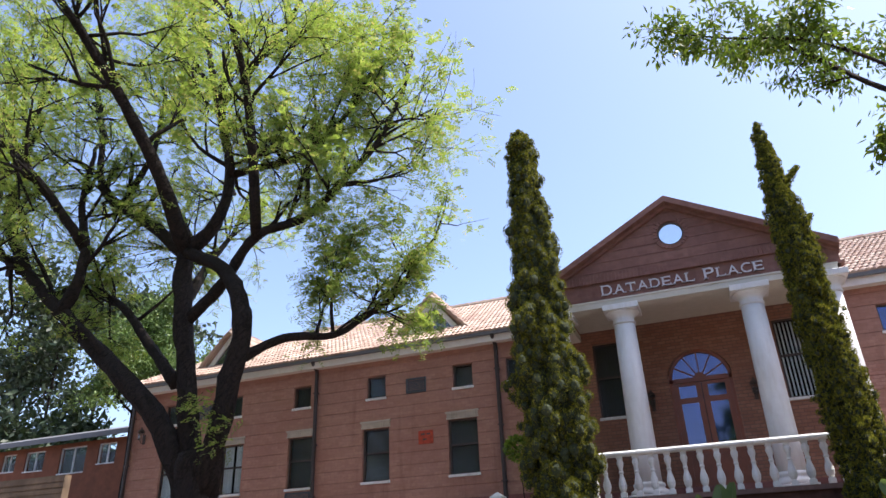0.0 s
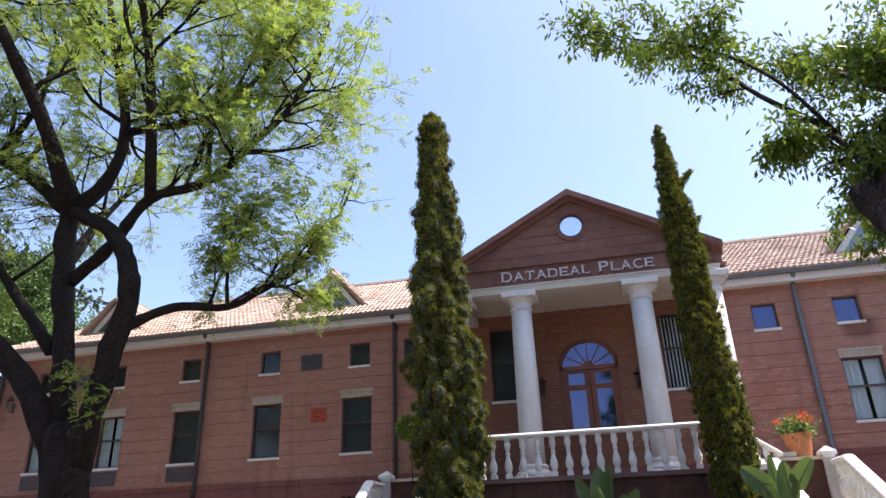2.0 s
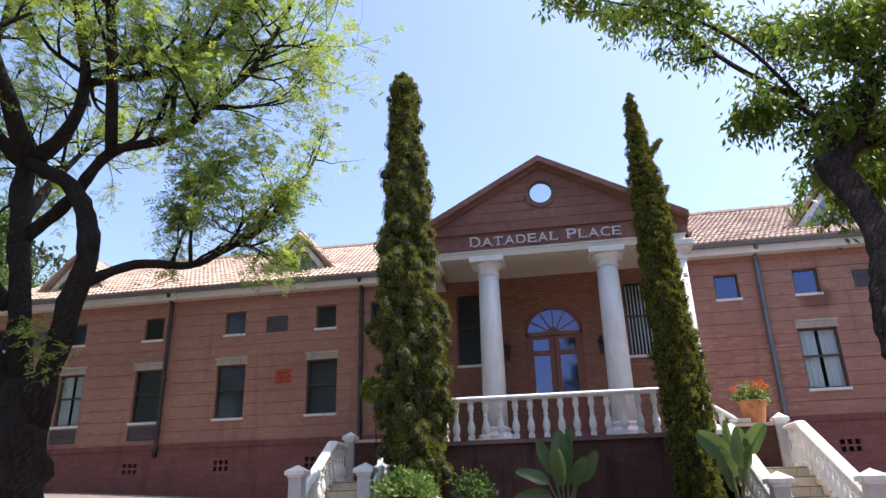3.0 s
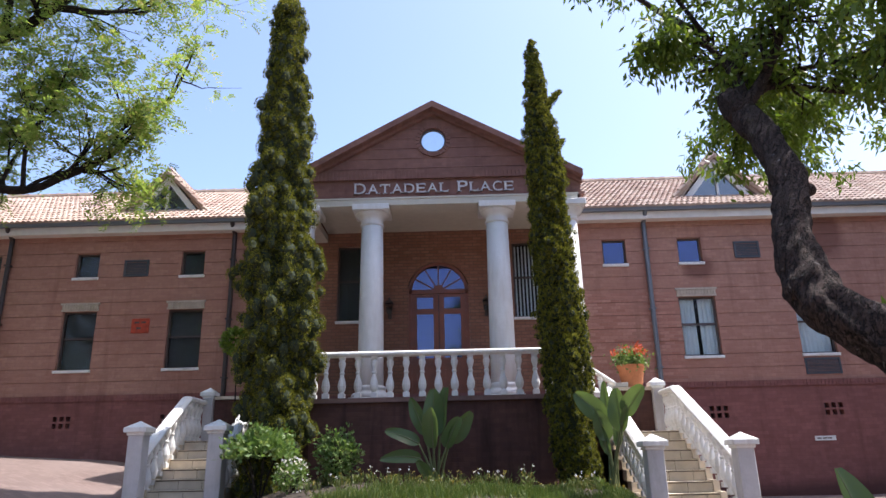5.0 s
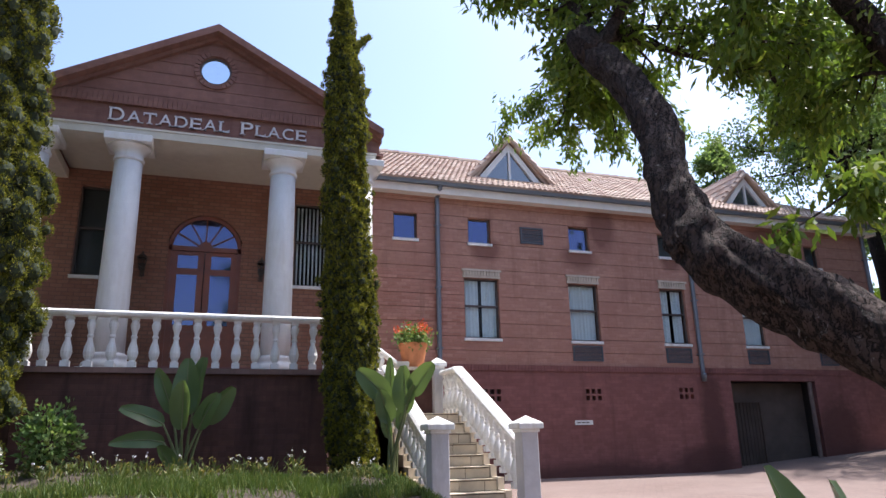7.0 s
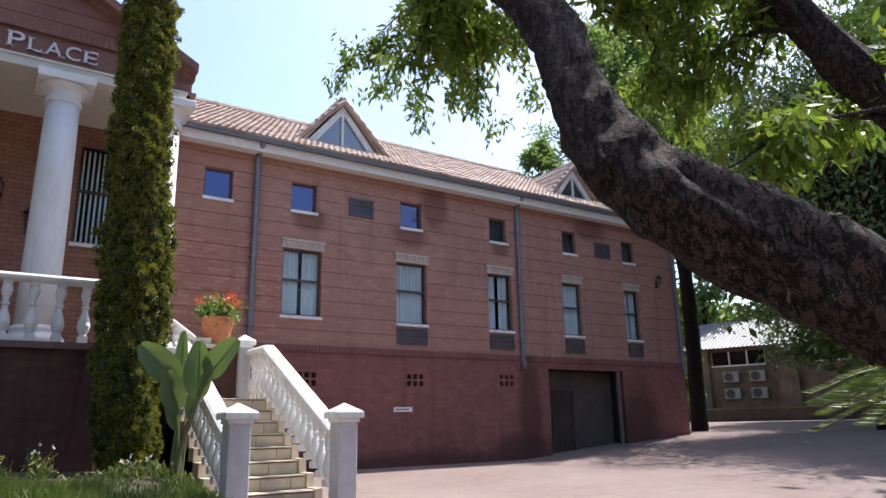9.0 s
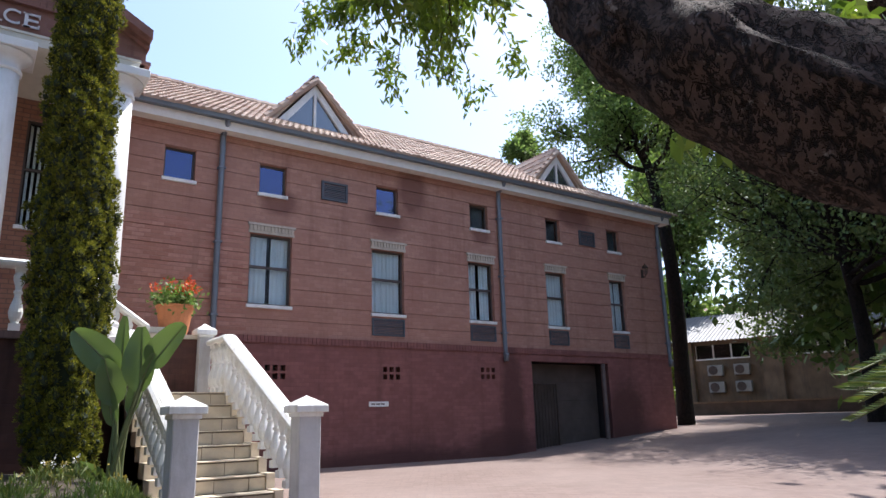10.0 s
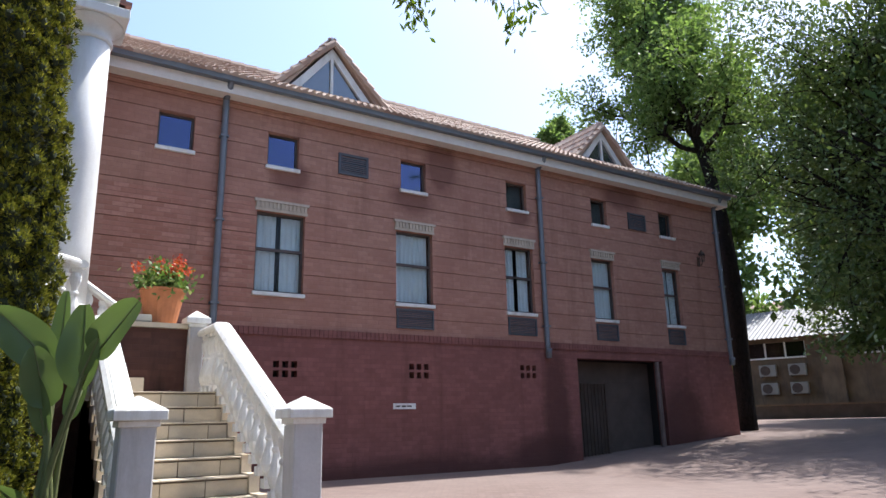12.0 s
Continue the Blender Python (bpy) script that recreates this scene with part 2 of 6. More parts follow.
def ground_mat():
    m, nt, b = mat("pink_paving", 0.9, spec=0.2)
    v = coords(nt, turn=(0, 0, 0.6))
    br = nt.nodes.new("ShaderNodeTexBrick")
    br.inputs["Scale"].default_value = 1.0
    br.inputs["Brick Width"].default_value, br.inputs["Row Height"].default_value, br.inputs["Mortar Size"].default_value = 0.21, 0.105, 0.004
    br.inputs["Color1"].default_value, br.inputs["Color2"].default_value, br.inputs["Mortar"].default_value = (0.22, 0.163, 0.14, 1), (0.175, 0.128, 0.11, 1), (0.13, 0.098, 0.088, 1)
    nt.links.new(v, br.inputs["Vector"])
    n1, n2 = noise_tex(nt, v, 0.5, 6), noise_tex(nt, v, 12.0, 4)
    col = mix(nt, ramp(nt, n1, [(0.35, (0, 0, 0)), (0.7, (0.6,) * 3)]), br.outputs["Color"], (0.245, 0.195, 0.172))
    col = mix(nt, ramp(nt, n2, [(0.5, (0, 0, 0)), (0.8, (0.5,) * 3)]), col, (0.2, 0.14, 0.12))
    nt.links.new(col, b.inputs["Base Color"])
    bump(nt, b, mix(nt, 0.5, br.outputs["Fac"], n2), 0.4, 0.006)
    return m


M_PAVE = ground_mat()
M_JACA = leafy("fine_feathery_leaves", (0.135, 0.21, 0.055), (0.265, 0.36, 0.092), (0.45, 0.36, 0.2), 0.6)
M_CYP = leafy("cypress_foliage", (0.042, 0.058, 0.014), (0.17, 0.175, 0.03), (0.4, 0.37, 0.06), 0.32, 0.85, 0.12)
# near-black green that puts the shade between cypress clumps into colour
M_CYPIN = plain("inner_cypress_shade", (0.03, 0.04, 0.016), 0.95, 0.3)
M_BROAD = leafy("broad_green_leaves", (0.06, 0.105, 0.02), (0.14, 0.215, 0.032), (0.26, 0.3, 0.055), 0.5, 0.4)
M_FARLEAF = leafy("far_tree_leaves", (0.08, 0.13, 0.042), (0.17, 0.26, 0.085), (0.33, 0.41, 0.2), 0.62)
M_DARKLEAF = leafy("dark_far_leaves", (0.02, 0.035, 0.02), (0.045, 0.07, 0.035), None, 0.25)
M_SHADELEAF = leafy("thick_shade_leaves", (0.05, 0.09, 0.025), (0.11, 0.18, 0.045), (0.2, 0.26, 0.08), 0.25)
M_LACY = leafy("lacy_hanging_leaves", (0.055, 0.09, 0.03), (0.115, 0.17, 0.055), (0.23, 0.29, 0.1), 0.3)
M_BORDER = leafy("border_leaves", (0.05, 0.08, 0.02), (0.12, 0.15, 0.04), (0.3, 0.25, 0.09), 0.35)
M_STREL = leafy("strelitzia_leaf", (0.075, 0.12, 0.05), (0.14, 0.205, 0.08), None, 0.38, 0.26)
M_GRASS = leafy("grass_blades", (0.05, 0.085, 0.02), (0.11, 0.165, 0.035), (0.24, 0.23, 0.08), 0.3)
M_SHRUB = leafy("variegated_shrub_leaves", (0.07, 0.14, 0.035), (0.16, 0.25, 0.075), (0.36, 0.42, 0.2), 0.4)
M_PETALW = leafy("pale_petals", (0.6, 0.58, 0.68), (0.75, 0.74, 0.78), (0.5, 0.42, 0.66), 0.4)
M_PETALR = leafy("red_petals", (0.5, 0.05, 0.03), (0.62, 0.12, 0.05), (0.6, 0.25, 0.08), 0.4)
M_PETALY = leafy("yellow_petals", (0.28, 0.2, 0.05), (0.36, 0.29, 0.08), None, 0.4)
M_BARK = barky("dark_furrowed_bark", (0.01, 0.008, 0.007), (0.034, 0.026, 0.021))
M_BARK2 = barky("scaly_lichen_bark", (0.011, 0.009, 0.008), (0.072, 0.048, 0.038), 26.0, 1.0, (0.19, 0.175, 0.165))
M_STALK = plain("green_stalk", (0.12, 0.14, 0.05), 0.6, 0.2)

# ---- helpers for meshes ----
def box(bm, x0, x1, y0, y1, z0, z1):
    """A box into the bmesh."""
    vs = [bm.verts.new(p) for p in ((x0, y0, z0), (x1, y0, z0), (x1, y1, z0), (x0, y1, z0), (x0, y0, z1), (x1, y0, z1), (x1, y1, z1), (x0, y1, z1))]
    for f in ((0, 3, 2, 1), (4, 5, 6, 7), (0, 1, 5, 4), (1, 2, 6, 5), (2, 3, 7, 6), (3, 0, 4, 7)):
        bm.faces.new([vs[i] for i in f])
    return vs


def prism(bm, poly, y0, y1):
    """A prism from an outline in x, z, between y0 and y1."""
    a, b = [bm.verts.new((x, y0, z)) for x, z in poly], [bm.verts.new((x, y1, z)) for x, z in poly]
    n = len(poly)
    bm.faces.new(a), bm.faces.new(b[::-1])
    for i in range(n):
        bm.faces.new((a[i], b[i], b[(i + 1) % n], a[(i + 1) % n]))


def lathe(bm, profile, n=16, at=(0, 0, 0), square=False):
    """Turn a profile of (radius, height) about the z axis."""
    rings = []
    for r, z in profile:
        rings.append([bm.verts.new((at[0] + r * math.cos(2 * math.pi * (i + 0.5) / n), at[1] + r * math.sin(2 * math.pi * (i + 0.5) / n), at[2] + z)) for i in range(n)])
    for a, b in zip(rings, rings[1:]):
        for i in range(n):
            bm.faces.new((a[i], a[(i + 1) % n], b[(i + 1) % n], b[i]))
    bm.faces.new(rings[0][::-1]), bm.faces.new(rings[-1])


def tube(bm, path, radii, n=8, wob=0.0):
    """A tapered tube along points."""
    path = [Vector(p) for p in path]
    side = None
    rings = []
    for i, p in enumerate(path):
        d = (path[min(i + 1, len(path) - 1)] - path[max(i - 1, 0)]).normalized()
        if side is None:
            side = d.orthogonal().normalized()
        side = (side - d * side.dot(d)).normalized()
        up = d.cross(side)
        r = radii[i]
        ring = []
        for k in range(n):
            a = 2 * math.pi * k / n
            rr = r * (1 + (wob * noise.noise(p * 2.3 + Vector((6 * math.cos(a), 6 * math.sin(a), 0)) * 0.35) + 0.35 * wob * noise.noise(p * 9.0 + Vector((5 * math.cos(a), 5 * math.sin(a), 0))) if wob else 0))
            ring.append(bm.verts.new(p + (side * math.cos(a) + up * math.sin(a)) * rr))
        rings.append(ring)
    for a, b in zip(rings, rings[1:]):
        for k in range(n):
            bm.faces.new((a[k], a[(k + 1) % n], b[(k + 1) % n], b[k]))
    bm.faces.new(rings[0][::-1]), bm.faces.new(rings[-1])


def curve(points, steps=6):
    """A smooth line through points (Catmull-Rom)."""
    p = [Vector(q) for q in points]
    p = [2 * p[0] - p[1]] + p + [2 * p[-1] - p[-2]]
    out = []
    for i in range(1, len(p) - 2):
        for s in range(steps):
            t = s / steps
            out.append(0.5 * ((2 * p[i]) + (p[i + 1] - p[i - 1]) * t + (2 * p[i - 1] - 5 * p[i] + 4 * p[i + 1] - p[i + 2]) * t * t + (3 * p[i] - p[i - 1] - 3 * p[i + 1] + p[i + 2]) * t ** 3))
    return out + [p[-2]]


def finish(name, bm, material, smooth=False, bevel=0.0):
    bmesh.ops.recalc_face_normals(bm, faces=bm.faces)
    if bevel:
        bmesh.ops.bevel(bm, geom=list(bm.edges), offset=bevel, segments=1, affect="EDGES", clamp_overlap=True)
    me = bpy.data.meshes.new(name)
    bm.to_mesh(me)
    bm.free()
    me.materials.append(material)
    if smooth:
        me.shade_smooth()
    return me


def thing(name, label, category, at=(0, 0, 0), group="", kind="", turn=0.0):
    ob = new(name)
    ob.matrix_world = pose(*at, 0, 0, turn)
    return tagged(ob, label, category, group, kind)


def part(name, bm, material, parent, label="", smooth=False, bevel=0.0):
    ob = new(name, finish(name, bm, material, smooth, bevel))
    ob.parent = parent
    return tagged(ob, label)


def welded(bm):
    bmesh.ops.remove_doubles(bm, verts=list(bm.verts), dist=1e-5)
    return bm


def solid(name, bm, material, label, category, group="", kind="", smooth=False, bevel=0.0):
    return tagged(new(name, finish(name, bm, material, smooth, bevel)), label, category, group, kind)


def blades(name, c, d, length, width, material, parent=None, rng=None, lift=0.5, flat=0.0, normal=None):
    """Many small leaves in one mesh: from c along d, diamond-shaped."""
    rng = rng or np.random.default_rng(1)
    c, d = np.asarray(c, float), np.asarray(d, float)
    n = len(c)
    d /= np.linalg.norm(d, axis=1)[:, None] + 1e-9
    side = np.cross(d, rng.normal(size=(n, 3)) * (1 - flat * 0.6) + np.array((0.1, 0, 1.0)) * flat * 1.5) if normal is None else np.cross(d, normal)
    side /= np.linalg.norm(side, axis=1)[:, None] + 1e-9
    length, width = np.broadcast_to(length, n)[:, None], np.broadcast_to(width, n)[:, None]
    v = np.stack([c, c + d * length * lift + side * width / 2, c + d * length, c + d * length * lift - side * width / 2], 1).reshape(-1, 3)
    me = bpy.data.meshes.new(name)
    me.vertices.add(4 * n), me.loops.add(4 * n), me.polygons.add(n)
    me.vertices.foreach_set("co", v.ravel())
    me.loops.foreach_set("vertex_index", np.arange(4 * n, dtype=np.int32))
    me.polygons.foreach_set("loop_start", np.arange(0, 4 * n, 4, dtype=np.int32))
    me.update(calc_edges=True)
    me.materials.append(material)
    ob = new(name, me)
    if parent:
        ob.parent = parent
    return tagged(ob, kind="stuff")


def rise(x, y):
    """The ground's height: the drive climbs towards the wings, least in front of the garage."""
    gx = np.interp(x, (-60, -30, -12.8, -7.6, -4.4, -2.0, 2.8, 3.4, 13.0, 19.5, 30.0, 60.0), (3.2, 2.6, 1.87, 1.55, 0.95, 1.0, 0.82, 0.45, 0.45, 0.92, 1.2, 1.5))
    f = np.clip((y - 4.0) / (np.interp(x, (-4.0, -1.0), (18.3, 12.5)) - 4.0), 0, 1)
    f = f * f * (3 - 2 * f)
    return float(gx * f - 0.1 * (1 - f))

# ---- ground ----
def build_ground():
    bm = bmesh.new()
    xs = sorted(set([-900, -300, -120, -60, -40] + [x * 1.0 for x in range(-30, 41)] + [x * 0.5 for x in range(-12, 13)] + [x * 0.1 for x in range(26, 37)] + [60, 120, 300, 900]))
    ys = sorted(set([-900, -300, -100, -40, -20, -10, -5] + [y * 0.8 for y in range(0, 32)] + [30, 40, 60, 120, 300, 900]))
    grid = [[bm.verts.new((x, y, rise(x, y))) for y in ys] for x in xs]
    for i in range(len(xs) - 1):
        for j in range(len(ys) - 1):
            bm.faces.new((grid[i][j], grid[i + 1][j], grid[i + 1][j + 1], grid[i][j + 1]))
    solid("ground", bm, M_PAVE, "pinkish brick-paved drive, sunlit, with tree shade", "ground", kind="structure", smooth=True)


build_ground()

# ---- building ----
YF = 18.35                      # the plane of the front wall
XL, XR = -18.9, 19.8
Z_BAND, Z_EAVE, FLOOR = 3.15, 7.45, 2.55
BIG_R = [(6.27, 0.94), (9.2, 0.88), (12.03, 0.82), (14.74, 0.74), (17.34, 0.66)]
BIG_L = [(-6.97, 0.9), (-9.76, 0.9), (-12.4, 0.88), (-14.95, 0.85), (-17.45, 0.85)]
SMALL_R = [(4.44, 0.62), (6.42, 0.62), (9.32, 0.62), (12.14, 0.6), (14.86, 0.55), (17.4, 0.55)]
SMALL_L = [(-5.1, 0.62), (-6.76, 0.62), (-9.62, 0.64), (-12.28, 0.64), (-14.9, 0.62), (-17.5, 0.62)]
BIG_Z, SMALL_Z = (3.80, 5.33), (6.25, 6.92)
SIDE_WIN = [(-2.57, 0.82), (2.05, 0.82)]
SIDE_Z = (4.9, 6.92)
DOOR_W, DOOR_SPRING = 1.56, 5.65
CX = 0.085                      # the middle of the portico


def cells(x0, x1, z0, z1, holes, zcuts=()):
    """Split a wall's face into rectangles that leave the holes open."""
    xs = sorted({x0, x1, *[h[0] for h in holes], *[h[1] for h in holes]})
    xs = [x for x in xs if x0 <= x <= x1]
    for a, b in zip(xs, xs[1:]):
        zs = sorted({z0, z1, *[z for h in holes if h[0] <= a and h[1] >= b for z in h[2:]], *zcuts})
        zs = [z for z in zs if z0 <= z <= z1]
        for c, d in zip(zs, zs[1:]):
            if not any(h[0] <= a and h[1] >= b and h[2] <= c and h[3] >= d for h in holes):
                yield a, b, c, d


def upper_holes():
    hs = [(x, x + w, *BIG_Z) for x, w in BIG_R + BIG_L] + [(x, x + w, *SMALL_Z) for x, w in SMALL_R + SMALL_L]
    hs += [(x, x + w, *SIDE_Z) for x, w in SIDE_WIN]
    hs.append((CX - DOOR_W / 2, CX + DOOR_W / 2, FLOOR, DOOR_SPRING))
    n, r = 40, DOOR_W / 2
    for i in range(n):      # the arch over the door, in narrow strips
        a, b = -r + 2 * r * i / n, -r + 2 * r * (i + 1) / n
        m = min(abs(a), abs(b))
        hs.append((CX + a, CX + b, DOOR_SPRING, DOOR_SPRING + math.sqrt(max(0.0, r * r - m * m)) * 1.0))
    return hs


def build_walls():
    bm = bmesh.new()
    hs = upper_holes()
    for a, b, c, d in cells(XL, XR, Z_BAND, 7.65, hs):
        box(bm, a, b, YF + 0.03, YF + 0.26, c, d)
    for a, b, c, d in cells(-3.5, 3.5, FLOOR, Z_BAND, hs):
        box(bm, a, b, YF + 0.03, YF + 0.26, c, d)
    wall = solid("wall_front", welded(bm), M_BRICK, "orange-brown face-brick front wall with recessed horizontal joints", "wall", kind="structure")
    grooves = [Z_BAND + 0.344 * i for i in range(0, 14)]
    for lo, hi in zip(grooves, grooves[1:]):
        hi = min(hi, 7.25)
        if hi - lo < 0.1:
            continue
        bm = bmesh.new()
        for a, b, c, d in cells(XL - 0.004, XR + 0.004, lo + 0.007, hi - 0.007, [h for h in hs if h[2] < hi and h[3] > lo] + [(-3.35, 3.52, lo, hi)]):
            box(bm, a, b, YF, YF + 0.0295, c, d)
        part("brick_band", welded(bm), M_BRICK, wall)
    bm = bmesh.new()
    for a, b, c, d in cells(-3.349, 3.519, FLOOR, 7.3, hs):
        box(bm, a, b, YF, YF + 0.0295, c, d)
    part("portico_face", welded(bm), M_PORTICO, wall, "orange-brown face brick without grooves")
    bm = bmesh.new()
    for i, z in enumerate((7.25, 7.33)):
        box(bm, XL, -3.4, YF - 0.03 * (i + 1), YF + 0.0, z, z + 0.08)
        box(bm, 3.4, XR, YF - 0.03 * (i + 1), YF + 0.0, z, z + 0.08)
    part("corbel_course", bm, M_BRICK, wall, "stepped brick course under the eaves")
    # end walls and back
    bm = bmesh.new()
    box(bm, XR - 0.26, XR, YF + 0.26, YF + 7.3, 0.0, 7.66)
    solid("wall_east", bm, M_BRICK, "brick end wall of the building", "wall", kind="structure")
    bm = bmesh.new()
    box(bm, XL, XL + 0.26, YF + 0.26, YF + 7.3, 0.0, 7.66)
    solid("wall_west", bm, M_BRICK, "brick end wall of the building", "wall", kind="structure")
    bm = bmesh.new()
    box(bm, XL, XR, YF + 7.3, YF + 7.56, 0.0, 7.66)
    solid("wall_back", bm, M_BRICK, "plain brick back wall", "wall", kind="structure")
    # added dark sheet for the unlit rooms behind the panes
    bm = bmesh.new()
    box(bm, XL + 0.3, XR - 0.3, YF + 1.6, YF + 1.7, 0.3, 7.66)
    solid("wall_room_shade", bm, M_DARK, "dark inside wall behind the windows", "wall", kind="structure")
    # plinth
    bm = bmesh.new()
    gar = [(14.0, 16.95, -0.5, 2.82)]
    vents = []
    for x, z in ((6.68, 2.27), (9.47, 2.29), (12.29, 2.33), (-9.6, 2.36), (-12.4, 2.36), (-6.9, 2.36)):
        for i in range(3):
            for j in range(2):
                vents.append((x + i * 0.17, x + i * 0.17 + 0.11, z + j * 0.17, z + j * 0.17 + 0.12))
    for a, b, c, d in cells(XL - 0.03, XR + 0.03, -0.5, Z_BAND - 0.14, gar + vents):
        box(bm, a, b, YF - 0.035, YF + 0.26, c, d)
    pl = solid("wall_plinth", welded(bm), M_PLINTH, "dark red brick plinth wall below the band", "wall", kind="structure")
    bm = bmesh.new()
    n = int((XR - XL) / 0.089)
    for i in range(n):
        a = XL + i * 0.089
        if abs(a) > 3.4:
            box(bm, a + 0.004, a + 0.085, YF - 0.065, YF + 0.02, Z_BAND - 0.14, Z_BAND + 0.002)
    part("soldier_course", bm, M_PLINTH, pl, "projecting course of upright bricks")
    # near-black blocks paint the shade inside the vent holes
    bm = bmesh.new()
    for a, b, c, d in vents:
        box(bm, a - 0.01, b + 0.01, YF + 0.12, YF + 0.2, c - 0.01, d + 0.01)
    part("vent_shade_block", bm, M_DARK, pl)
    # garage inside: near-black panels stand for its shade
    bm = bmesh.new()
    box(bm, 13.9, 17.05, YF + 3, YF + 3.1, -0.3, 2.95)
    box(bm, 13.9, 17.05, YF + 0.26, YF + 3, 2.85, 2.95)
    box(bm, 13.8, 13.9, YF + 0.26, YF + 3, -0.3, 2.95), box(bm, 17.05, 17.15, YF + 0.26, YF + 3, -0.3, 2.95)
    solid("wall_garage", welded(bm), M_DARK, "dark panels standing in for the unlit garage interior", "wall", kind="structure")


build_walls()


def build_roof():
    y0, y1, yr = YF - 0.45, YF + 7.75, YF + 3.65
    z0, zr = 7.66, 10.12
    ov = 0.35
    bm = bmesh.new()
    hip = 3.6
    A, B, C, D = (XL - ov, y0, z0), (XR + ov, y0, z0), (XR + ov, y1, z0), (XL - ov, y1, z0)
    E, F = (XL + hip, yr, zr), (XR - hip, yr, zr)
    v = [bm.verts.new(p) for p in (A, B, C, D, E, F)]
    for f in ((0, 1, 5, 4), (1, 2, 5), (2, 3, 4, 5), (3, 0, 4), (3, 2, 1, 0)):
        bm.faces.new([v[i] for i in f])
    roof = solid("roof", bm, M_ROOF, "pinkish clay tiled hipped roof", "roof", kind="structure")
    return roof


ROOF = build_roof()


def eaves():
    for k, (a, b) in enumerate(((XL - 0.3, -3.45), (3.45, XR + 0.3))):
        bm = bmesh.new()
        box(bm, a, b, YF - 0.33, YF - 0.3, 7.38, 7.6)
        box(bm, a, b, YF - 0.3, YF + 0.02, 7.38, 7.41)
        solid("trim_fascia", bm, M_FASCIA, "off-white painted fascia board and soffit", "fascia", kind="structure")
        g = thing("gutter", "blue-grey metal gutter along the eaves", "gutter", kind="structure")
        bm = bmesh.new()
        prism_pts = [(0, 0), (-0.12, 0.0), (-0.15, 0.13), (-0.135, 0.13), (-0.11, 0.015), (-0.01, 0.015), (-0.01, 0.13), (0, 0.13)]
        va, vb = [bm.verts.new((a, YF - 0.332 + p, 7.58 + q)) for p, q in prism_pts], [bm.verts.new((b, YF - 0.332 + p, 7.58 + q)) for p, q in prism_pts]
        bm.faces.new(va), bm.faces.new(vb[::-1])
        for i in range(len(va)):
            bm.faces.new((va[i], vb[i], vb[(i + 1) % len(va)], va[(i + 1) % len(va)]))
        part("trough", bm, M_METAL, g)


eaves()


def downpipe(x, z0=3.0, y=YF - 0.085):
    # pipes left of the portico get the shade-coloured copy
    metal = M_METAL if x > 0 else M_SHADEPIPE
    d = thing("downpipe", "%s metal downpipe fixed to the brick wall" % ("blue-grey" if x > 0 else "shade-darkened"), "downpipe", (x, y, 0), "downpipes")
    bm = bmesh.new()
    tube(bm, curve([(0, -0.28, 7.6), (0, -0.22, 7.5), (0, -0.02, 7.35), (0, 0, 7.2), (0, 0, z0 + 0.1), (0, -0.06, z0)], 4), [0.06] * 21, 10)
    part("pipe", bm, metal, d, smooth=True)
    for z in (6.6, 5.0, 3.5):
        bm = bmesh.new()
        box(bm, -0.075, 0.075, -0.068, 0.08, z, z + 0.035)
        part("bracket", bm, metal, d)


for x in (5.57, 13.08, XR - 0.05, -5.35, -11.4, XL + 0.05):
    downpipe(x)


DORMERS = ((7.96, 8.2), (16.07, 8.02), (-7.62, 8.14), (-15.5, 8.14))
DORMER_W, DORMER_H = 1.06, 1.27


def dormer(x, z):
    """A triangular glazed dormer with a tiled ridge roof."""
    d = thing("dormer", "small triangular glazed dormer with clay-tiled verges", "dormer", (x, YF + 0.66, z), "dormers")
    w, h = DORMER_W, DORMER_H
    bm = bmesh.new()       # roof of two slopes running back
    t = 0.1
    for s in (-1, 1):
        pts = [(s * (w + 0.12), -0.08), (0, h + 0.1), (0, h + 0.1 + t * 1.4), (s * (w + 0.24), -0.08)]
        prism(bm, pts if s > 0 else pts[::-1], -0.12, 3.4)
    part("roof", bm, M_ROOF, d)
    bm = bmesh.new()       # white frame
    for s in (-1, 1):
        pts = [(s * w, 0), (0, h), (0, h - 0.22), (s * (w - 0.22), 0)]
        prism(bm, pts if s > 0 else pts[::-1], -0.06, 0.06)
    box(bm, -w + 0.1, w - 0.1, -0.05, 0.05, -0.06, 0.03)
    box(bm, -0.03, 0.03, -0.05, 0.05, 0.0, h - 0.15)
    part("frame", bm, M_WHITE, d, "white painted timber frame")
    bm = bmesh.new()
    prism(bm, [(-w + 0.15, 0.0), (w - 0.15, 0.0), (0, h - 0.15)], 0.0, 0.012)
    part("pane", bm, M_DORMERGLASS, d)
    # verge tiles
    for s in (-1, 1):
        for i in range(7):
            bm = bmesh.new()
            u0, u1 = i / 7, (i + 1) / 7 + 0.02
            p0, p1 = Vector((s * (w + 0.2) * (1 - u0), -0.15, h * u0 + 0.05)), Vector((s * (w + 0.2) * (1 - u1), -0.15, h * u1 + 0.05))
            nrm = Vector((s * h, 0, w + 0.2)).normalized()
            tube(bm, [p0 + nrm * 0.05, p1 + nrm * 0.02], [0.085, 0.07], 6)
            part("verge_tile", bm, M_ROOF, d)
    return d


for x, z in DORMERS:
    dormer(x, z)


